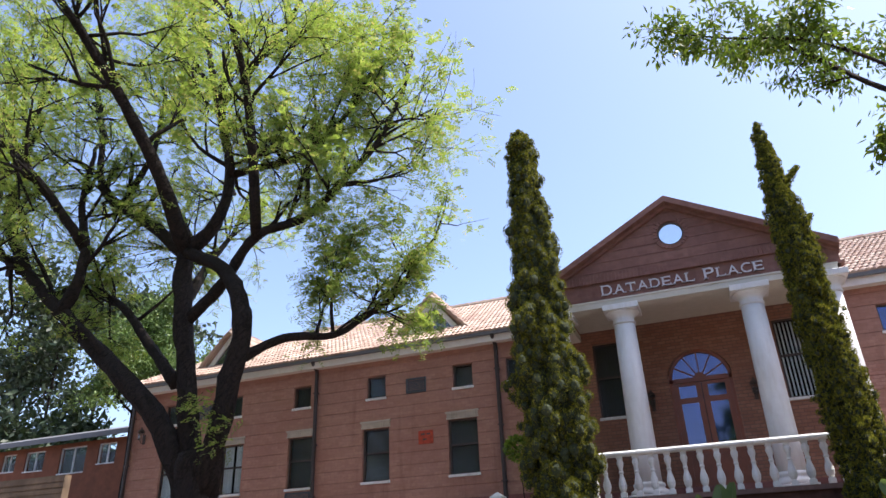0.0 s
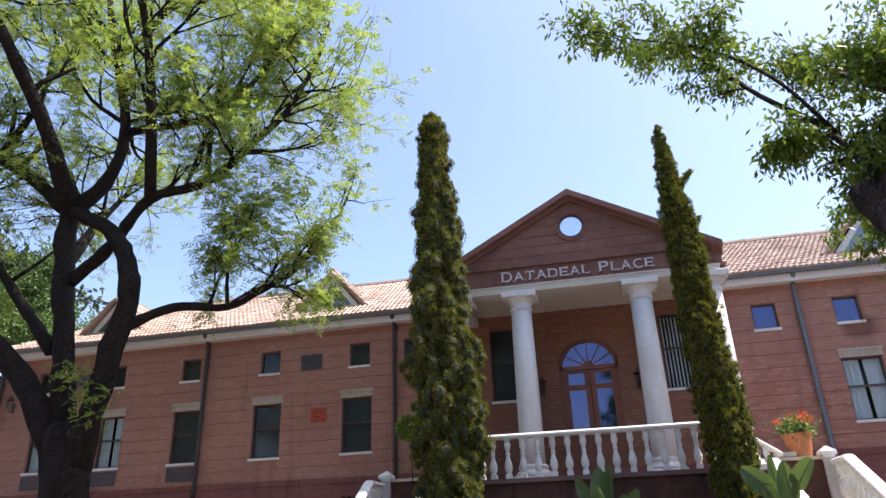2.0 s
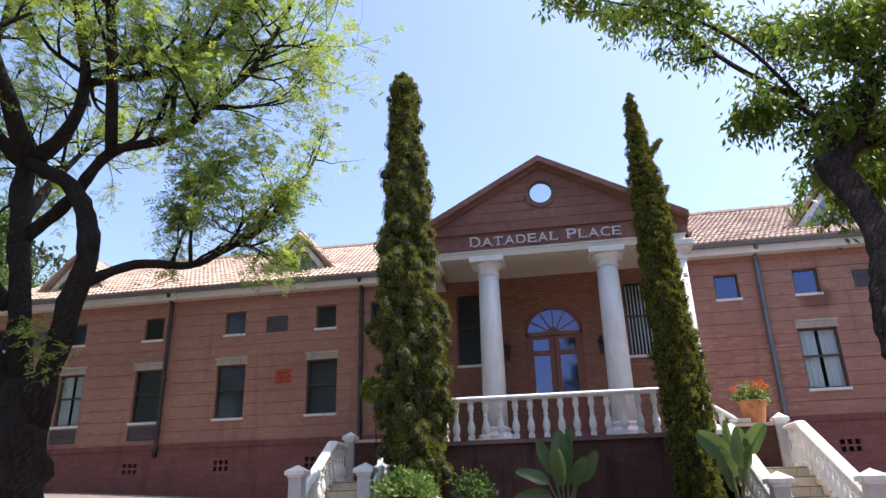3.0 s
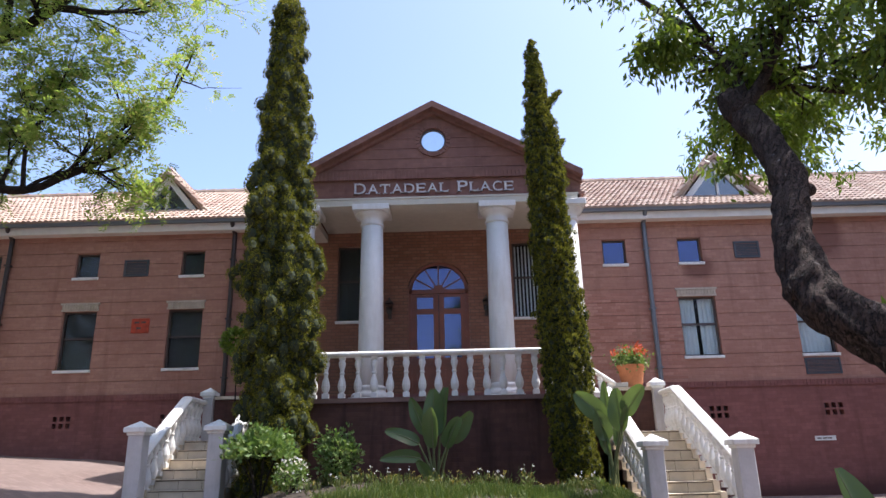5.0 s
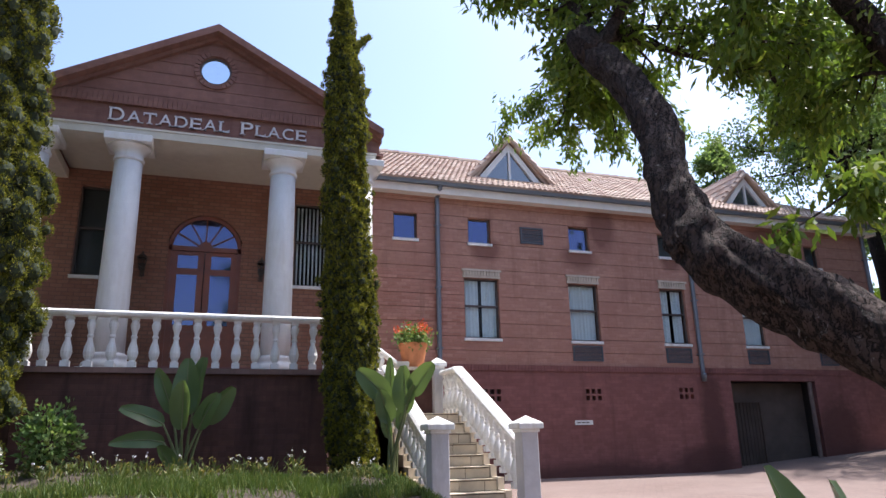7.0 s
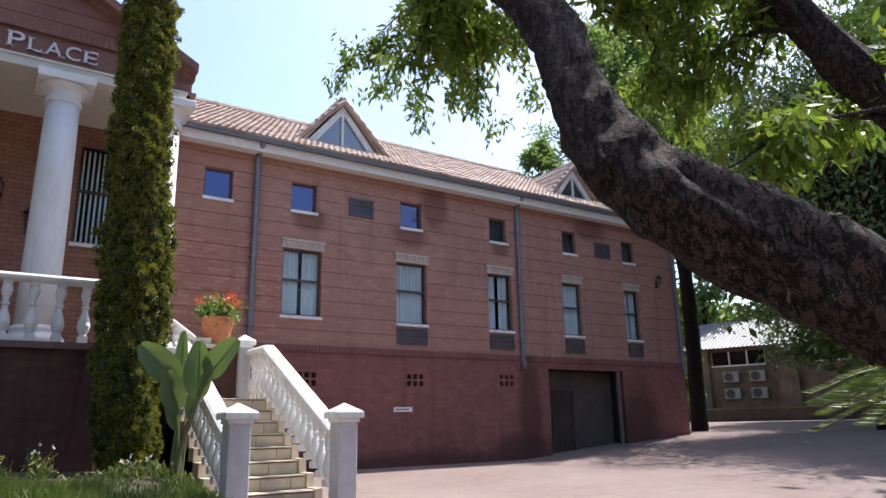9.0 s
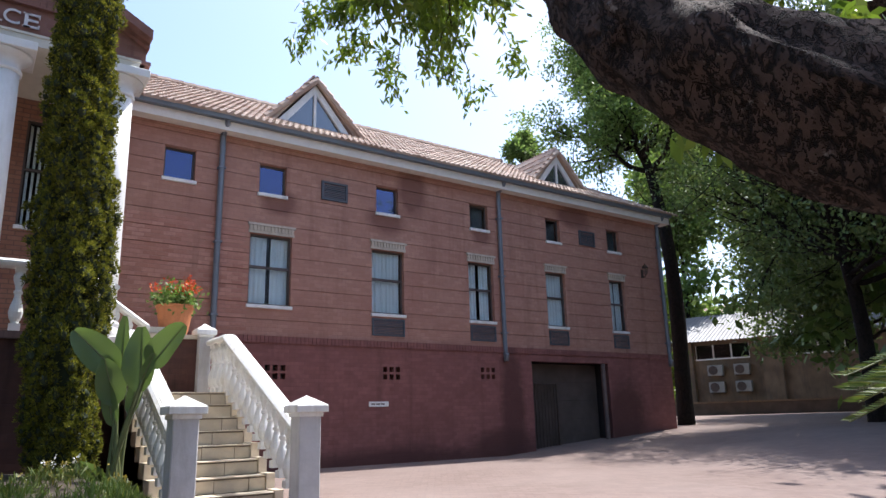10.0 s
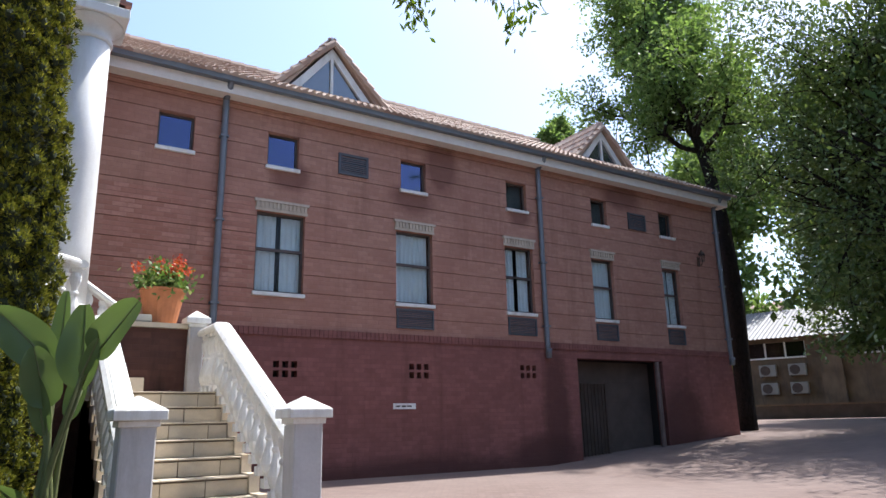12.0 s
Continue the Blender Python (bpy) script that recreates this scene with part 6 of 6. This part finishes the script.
def east_neighbour():
    b = thing("building", "low neighbouring building with stained plaster walls and a corrugated roof", "building", (0, 0, 0))
    b.matrix_basis = EAST
    bm = bmesh.new()
    holes = [(11.5, 15.2, 4.4, 5.3), (16.4, 20.2, 4.4, 5.3), (22.4, 25.4, 4.4, 5.2)]
    for a, c, d, e in cells(8.0, 34.0, 0.4, 5.5, holes):
        box(bm, 0, 0.3, a, c, d, e)
    part("wall", welded(bm), M_OLDWALL, b)
    bm = bmesh.new()
    for i in range(118):
        y0 = 7.6 + i * 0.23
        zs = ((0.0, 0.0), (0.115, 0.05), (0.23, 0.0))
        lo = [bm.verts.new((-0.7, y0 + dy, 5.35 + dz)) for dy, dz in zs]
        hi = [bm.verts.new((5.5, y0 + dy, 7.6 + dz)) for dy, dz in zs]
        for k in range(2):
            bm.faces.new((lo[k], lo[k + 1], hi[k + 1], hi[k]))
    part("roof", welded(bm), M_SHEET, b, "pale grey corrugated metal roof")
    for a, c, d, e in holes:
        bm = bmesh.new()
        n = max(2, round((c - a) / 1.1))
        for k in range(n + 1):
            y = a + (c - a) * k / n
            box(bm, 0.1, 0.2, y - 0.04, y + 0.04, d, e)
        box(bm, -0.06, 0.2, a, c, d - 0.08, d)
        w = part("window", bm, M_WHITE, b)
        bm = bmesh.new()
        box(bm, 0.14, 0.15, a, c, d, e)
        part("pane", bm, M_GLASS, w)
    # added dark sheet for the unlit rooms of this building
    bm = bmesh.new()
    box(bm, 3.0, 3.1, 8, 34, 0.4, 5.5)
    part("room_shade_sheet", bm, M_DARK, b)
    for y in (15.8, 21.25, 26.0):
        bm = bmesh.new()
        box(bm, -0.3, 0.0, y - 0.5, y + 0.5, 0.4, 5.4)
        part("pier", bm, M_OLDWALL, b)


east_neighbour()


def air_conditioner(y, z):
    a = thing("air_conditioner", "pale outdoor air-conditioning unit with a round fan grille on a bracket", "air conditioner", (0, 0, 0), "air-conditioning units")
    a.matrix_basis = EAST @ pose(-0.02, y, z)
    bm = bmesh.new()
    box(bm, -0.36, -0.02, -0.42, 0.42, 0, 0.6)
    part("casing", bm, M_ACWHITE, a, bevel=0.02)
    bm = bmesh.new()
    lathe(bm, [(0.25, 0), (0.25, 0.03), (0.2, 0.03), (0.2, 0.012)], 20)
    g = part("fan_grille", bm, M_LAMP, a)
    g.matrix_basis = pose(-0.36, 0.1, 0.3, 0, -90, 0)
    bm = bmesh.new()
    box(bm, -0.34, 0.0, -0.36, -0.32, -0.05, 0), box(bm, -0.34, 0.0, 0.32, 0.36, -0.05, 0)
    part("bracket", bm, M_LAMP, a)


for y in (24.3, 22.85):
    for z in (2.45, 3.4):
        air_conditioner(y, z)


def boundary():
    bm = bmesh.new()
    box(bm, -6.1, -5.85, 4, 40, 0.2, 1.8)
    w = solid("wall_boundary", bm, M_DARKWALL, "low dark boundary wall across the drive", "wall", kind="structure")
    w.matrix_basis = EAST
    bm = bmesh.new()
    box(bm, -6.18, -5.77, 4, 40, 1.802, 1.88)
    part("coping", bm, M_OLDWALL, w, "pale coping on the wall")
    h = thing("house", "distant house with a tiled gable roof among the trees", "house", (62, 46, 0))
    bm = bmesh.new()
    box(bm, -5, 5, -4, 4, 0, 8.2)
    part("wall", bm, M_OLDWALL, h)
    bm = bmesh.new()
    prism(bm, [(-5.6, 8.0), (5.6, 8.0), (0, 11.5)], -4.5, 4.5)
    part("roof", bm, M_ROOF, h)
    for y in (-2.0, 2.0):
        bm = bmesh.new()
        box(bm, -5.04, -4.98, y - 0.7, y + 0.7, 5.6, 7.2)
        part("window", bm, M_DARK, h)


boundary()


def west_neighbour():
    h = thing("house", "orange brick neighbouring house with a grey sheet roof", "house", (-31.5, 26.5, 0))
    bm = bmesh.new()
    holes = [(-4.6, -3.6, 7.0, 7.9), (-2.9, -1.5, 6.9, 7.9), (-0.4, 1.4, 6.6, 7.9), (2.2, 3.4, 6.9, 7.9)]
    for a, c, d, e in cells(-9, 4.4, 1.5, 8.1, holes):
        box(bm, a, c, 0, 0.3, d, e)
    part("wall", welded(bm), M_ORANGE, h)
    bm = bmesh.new()
    v = [bm.verts.new(p) for p in ((-9.5, -0.7, 8.1), (5.0, -0.7, 8.1), (5.0, 5, 9.7), (-9.5, 5, 9.7), (-9.5, -0.7, 8.35), (5.0, -0.7, 8.35), (5.0, 5, 9.95), (-9.5, 5, 9.95))]
    for f in ((0, 3, 2, 1), (4, 5, 6, 7), (0, 1, 5, 4), (1, 2, 6, 5), (2, 3, 7, 6), (3, 0, 4, 7)):
        bm.faces.new([v[i] for i in f])
    part("roof", bm, M_SHEET, h, "grey sheet roof")
    for a, c, d, e in holes:
        bm = bmesh.new()
        for x in (a, (a + c) / 2 - 0.03, c - 0.06):
            box(bm, x, x + 0.06, 0.08, 0.16, d, e)
        box(bm, a, c, 0.08, 0.16, e - 0.06, e), box(bm, a, c, -0.05, 0.16, d - 0.06, d)
        w = part("window", bm, M_WHITE, h)
        bm = bmesh.new()
        box(bm, a, c, 0.12, 0.13, d, e)
        part("pane", bm, M_GLASS, w)
    # added dark sheet for the unlit rooms of this house
    bm = bmesh.new()
    box(bm, -8.8, 4.2, 2.5, 2.6, 1.5, 8.0)
    part("room_shade_sheet", bm, M_DARK, h)
    bm = bmesh.new()
    box(bm, -42, -25.5, 21.6, 21.9, 1.5, 5.6)
    w = solid("wall_garden", bm, M_OLDWALL, "rough brown garden wall of the neighbouring house", "wall", kind="structure")
    for k in range(9):
        bm = bmesh.new()
        box(bm, -42, -25.5, 21.56, 21.6, 3.5 + k * 0.23, 3.5 + k * 0.23 + 0.17)
        part("stone_course", bm, M_OLDWALL, w)


west_neighbour()

# ---- small things on the building ----
def lantern(x, z, y=YF, s=1.0):
    t = thing("wall_lantern", "black metal coach lantern on the brick wall", "lamp", (x, y, z), "wall lanterns")
    bm = bmesh.new()
    box(bm, -0.05 * s, 0.05 * s, -0.03, 0.012, -0.2 * s, 0.12 * s)
    part("back_plate", bm, M_LAMP, t)
    bm = bmesh.new()
    tube(bm, curve([(0, -0.02, -0.12 * s), (0, -0.12 * s, -0.18 * s), (0, -0.18 * s, -0.08 * s)], 4), [0.014 * s] * 9, 6)
    part("arm", bm, M_LAMP, t)
    bm = bmesh.new()
    lathe(bm, [(0.05 * s, -0.09 * s), (0.07 * s, -0.07 * s), (0.10 * s, 0.18 * s), (0.105 * s, 0.19 * s)], 6, (0, -0.18 * s, 0))
    part("glass", bm, M_GLASS, t)
    bm = bmesh.new()
    lathe(bm, [(0.13 * s, 0.19 * s), (0.09 * s, 0.25 * s), (0.03 * s, 0.30 * s), (0.015 * s, 0.36 * s)], 6, (0, -0.18 * s, 0))
    part("hood", bm, M_LAMP, t)
    for k in range(6):
        a = 2 * math.pi * (k + 0.5) / 6
        bm = bmesh.new()
        tube(bm, [(0.07 * s * math.cos(a), -0.18 * s + 0.07 * s * math.sin(a), -0.07 * s), (0.103 * s * math.cos(a), -0.18 * s + 0.103 * s * math.sin(a), 0.19 * s)], [0.007 * s] * 2, 4)
        part("rib", bm, M_LAMP, t)


lantern(-1.18, 5.12, s=0.95)
lantern(1.32, 5.14, s=0.95)
lantern(18.9, 5.7, s=0.8)
lantern(-18.3, 5.9)


def panel():
    t = thing("wall_panel", "square orange-red weathered panel with dark marks on the brick wall", "panel", (-7.9, YF, 4.72))
    bm = bmesh.new()
    box(bm, 0, 0.46, -0.035, 0.012, 0, 0.38)
    part("plate", bm, M_RUST, t, bevel=0.006)
    for x, z in ((0.08, 0.25), (0.26, 0.25), (0.14, 0.1)):
        bm = bmesh.new()
        box(bm, x, x + 0.12, -0.039, -0.03, z, z + 0.05)
        part("bar", bm, M_FRAME, t)
    t = thing("name_plate", "small white plate with dark marks on the plinth wall", "sign", (9.1, YF - 0.035, 1.69))
    bm = bmesh.new()
    box(bm, 0, 0.5, -0.02, 0.012, 0, 0.11)
    part("plate", bm, M_PLATE, t)
    for x in (0.05, 0.18, 0.3):
        bm = bmesh.new()
        box(bm, x, x + 0.1, -0.023, -0.018, 0.04, 0.07)
        part("bar", bm, M_FRAME, t)


panel()


def garage_gate():
    g = thing("gate", "dark metal garage gate with upright bars, part open", "gate", (14.02, YF + 0.3, 0.4))
    bm = bmesh.new()
    for a, b, c, d in ((0, 0.05, 0, 1.9), (1.15, 1.2, 0, 1.9), (0.05, 1.15, 1.85, 1.9), (0.05, 1.15, 0.05, 0.1)):
        box(bm, a, b, 0, 0.04, c, d)
    part("gate_frame", bm, M_LAMP, g)
    for k in range(9):
        bm = bmesh.new()
        box(bm, 0.13 + k * 0.115, 0.15 + k * 0.115, 0.01, 0.03, 0.1, 1.85)
        part("bar", bm, M_LAMP, g)
    d = thing("garage_door", "dull brown panelled garage door set back in the opening", "garage door", (14.02, YF + 0.45, 0.3))
    for k in range(5):
        bm = bmesh.new()
        box(bm, 0.0, 2.9, 0, 0.05, 0.002 + k * 0.5, 0.4995 + k * 0.5)
        part("panel", bm, M_GARAGE, d)
    bm = bmesh.new()
    tube(bm, [(16.75, YF - 0.02, 0.3), (16.75, YF - 0.02, 2.8)], [0.06, 0.06], 8)
    solid("post", bm, M_OLDPOST, "dull brown metal pipe post beside the garage opening", "post")


M_GARAGE = plain("dull_garage_paint", (0.105, 0.082, 0.07), 0.9, 0.25, 1.5, spec=0.1)
M_OLDPOST = plain("worn_brown_pipe", (0.14, 0.1, 0.09), 0.8, 0.2)
garage_gate()


# ---- roof tiles ----
TILE_PROFILE = [(0.0, 0.01), (0.035, 0.042), (0.075, 0.05), (0.115, 0.035), (0.14, 0.01), (0.16, 0.01), (0.195, 0.042), (0.235, 0.05), (0.275, 0.035), (0.30, 0.01)]


def dormer_tiles():
    """The double-rolled tiles on both slopes of every dormer."""
    for d in [o for o in bpy.data.objects if o.name.split(".")[0] == "dormer"]:
        V, F = [], []
        for s in (-1, 1):
            foot, ridge = Vector((s * (DORMER_W + 0.24), 0, -0.08)), Vector((0, 0, DORMER_H + 0.1 + 0.14))
            run = ridge - foot
            up = run.normalized()
            out = Vector((s * run.z, 0, abs(run.x))).normalized()
            rows = int(run.length / 0.335) + 1
            for r in range(rows):
                for c in range(11):
                    n0 = len(V)
                    for u, lift in ((r * 0.335 - 0.02, 0.03), (min(run.length, r * 0.335 + 0.36), 0.004)):
                        for y, h in TILE_PROFILE:
                            V.append(tuple(foot + up * u + out * (h + lift) + Vector((0, -0.1 + c * 0.3 + y, 0))))
                    k = len(TILE_PROFILE)
                    for y, h in TILE_PROFILE:
                        V.append(tuple(foot + up * (r * 0.335 - 0.02) + Vector((0, -0.1 + c * 0.3 + y, 0))))
                    for i in range(k - 1):
                        F.append((n0 + i, n0 + i + 1, n0 + k + i + 1, n0 + k + i))
                        F.append((n0 + 2 * k + i, n0 + 2 * k + i + 1, n0 + i + 1, n0 + i))
        me = bpy.data.meshes.new("slope_tiling")
        me.from_pydata(V, [], F)
        me.materials.append(M_ROOF)
        o = new("slope_tiling", me)
        o.parent = d
        tagged(o, kind="stuff")


dormer_tiles()


def roof_tiles():
    y0, z0, yr, zr = YF - 0.47, 7.665, YF + 3.65, 10.12
    sl = math.hypot(yr - y0, zr - z0)
    cy, sz = (yr - y0) / sl, (zr - z0) / sl
    prof = TILE_PROFILE
    row = 0.335
    def shape():
        vs, fs = [], []
        for u, lift in ((-0.02, 0.028), (0.36, 0.0)):
            for x, h in prof:
                vs.append((x, u, h + lift))
        for x, h in prof:
            vs.append((x, -0.02, 0.0))
        n = len(prof)
        for i in range(n - 1):
            fs.append((i, i + 1, n + i + 1, n + i))
            fs.append((2 * n + i, 2 * n + i + 1, i + 1, i))
        return vs, fs
    vs, fs = shape()
    me = bpy.data.meshes.new("roof_tile")
    me.from_pydata(vs, [], fs)
    me.materials.append(M_ROOF)
    base = np.array(vs)
    rot = np.array([[1, 0, 0], [0, cy, -sz], [0, sz, cy]])
    rng = np.random.default_rng(77)
    V, Fc, count = [], [], 0
    for r in range(int(sl / row)):
        u = r * row
        inset = 3.95 * u / sl
        x = XL - 0.33 + inset
        while x < XR + 0.33 - inset:
            at = np.array([x, y0 + cy * u, z0 + sz * u])
            y = at[1]
            hidden = abs(x) < 3.3 - max(0, (at[2] - 7.7)) * 1.8
            for dx, dz in DORMERS:
                if abs(x + 0.15 - dx) < 0.95 - max(0, at[2] - dz) * 0.8 and at[1] > YF + 0.55:
                    hidden = True
            if not hidden:
                tip = rng.uniform(-0.006, 0.006)
                if 3.3 < x < 11.0 and r < 13 and count < 300:
                    o = new("roof_tile", me)
                    o.parent = ROOF
                    m = Matrix([[*rot[i], at[i] + (tip if i == 2 else 0)] for i in range(3)] + [[0, 0, 0, 1]])
                    o.matrix_basis = m
                    count += 1
                else:
                    k = len(V) * len(vs)
                    V.append(base @ rot.T + at + (0, 0, tip))
                    Fc.extend([tuple(i + k for i in f) for f in fs])
            x += 0.30
    rest = bpy.data.meshes.new("roof_tile_field")
    rest.from_pydata(np.concatenate(V).tolist(), [], Fc)
    rest.materials.append(M_ROOF)
    o = new("roof_tile_field", rest)
    o.parent = ROOF
    tagged(o, kind="stuff")
    # ridge
    for k in range(110):
        x = XL + 3.6 + k * 0.33
        if x > XR - 3.7:
            break
        bm = bmesh.new()
        tube(bm, [(x, yr, zr + 0.02), (x + 0.36, yr, zr + 0.035)], [0.11, 0.12], 8)
        part("ridge_tile", bm, M_ROOF, ROOF)


roof_tiles()


# ---- single bricks of the front wall beside the steps ----
def face_bricks():
    wall = bpy.data.objects["wall_front"]
    bm = bmesh.new()
    box(bm, -0.11, 0.11, -0.004, 0.012, -0.034, 0.034)
    me = bpy.data.meshes.new("brick")
    bm.to_mesh(me)
    bm.free()
    me.materials.append(M_BRICKPIECE)
    count = 0
    for row in range(27):
        z = Z_BAND + 0.043 + row * 0.086
        shift = 0.116 if row % 2 else 0.0
        for k in range(11):
            x = 3.72 + shift + k * 0.232
            if 5.02 < x < 5.34 or count >= 298:
                continue
            o = new("brick", me)
            o.parent = wall
            o.matrix_basis = pose(x, YF, z)
            count += 1


face_bricks()


def loose_brick():
    bm = bmesh.new()
    box(bm, -0.17, 0.17, -0.07, 0.07, 0, 0.1)
    o = solid("loose_brick", bm, M_CREAM, "pale cream brick lying on the coping by the pot", "brick", bevel=0.012)
    o.matrix_basis = pose(4.12, 16.42, 2.86, 0, 0, -12)


loose_brick()
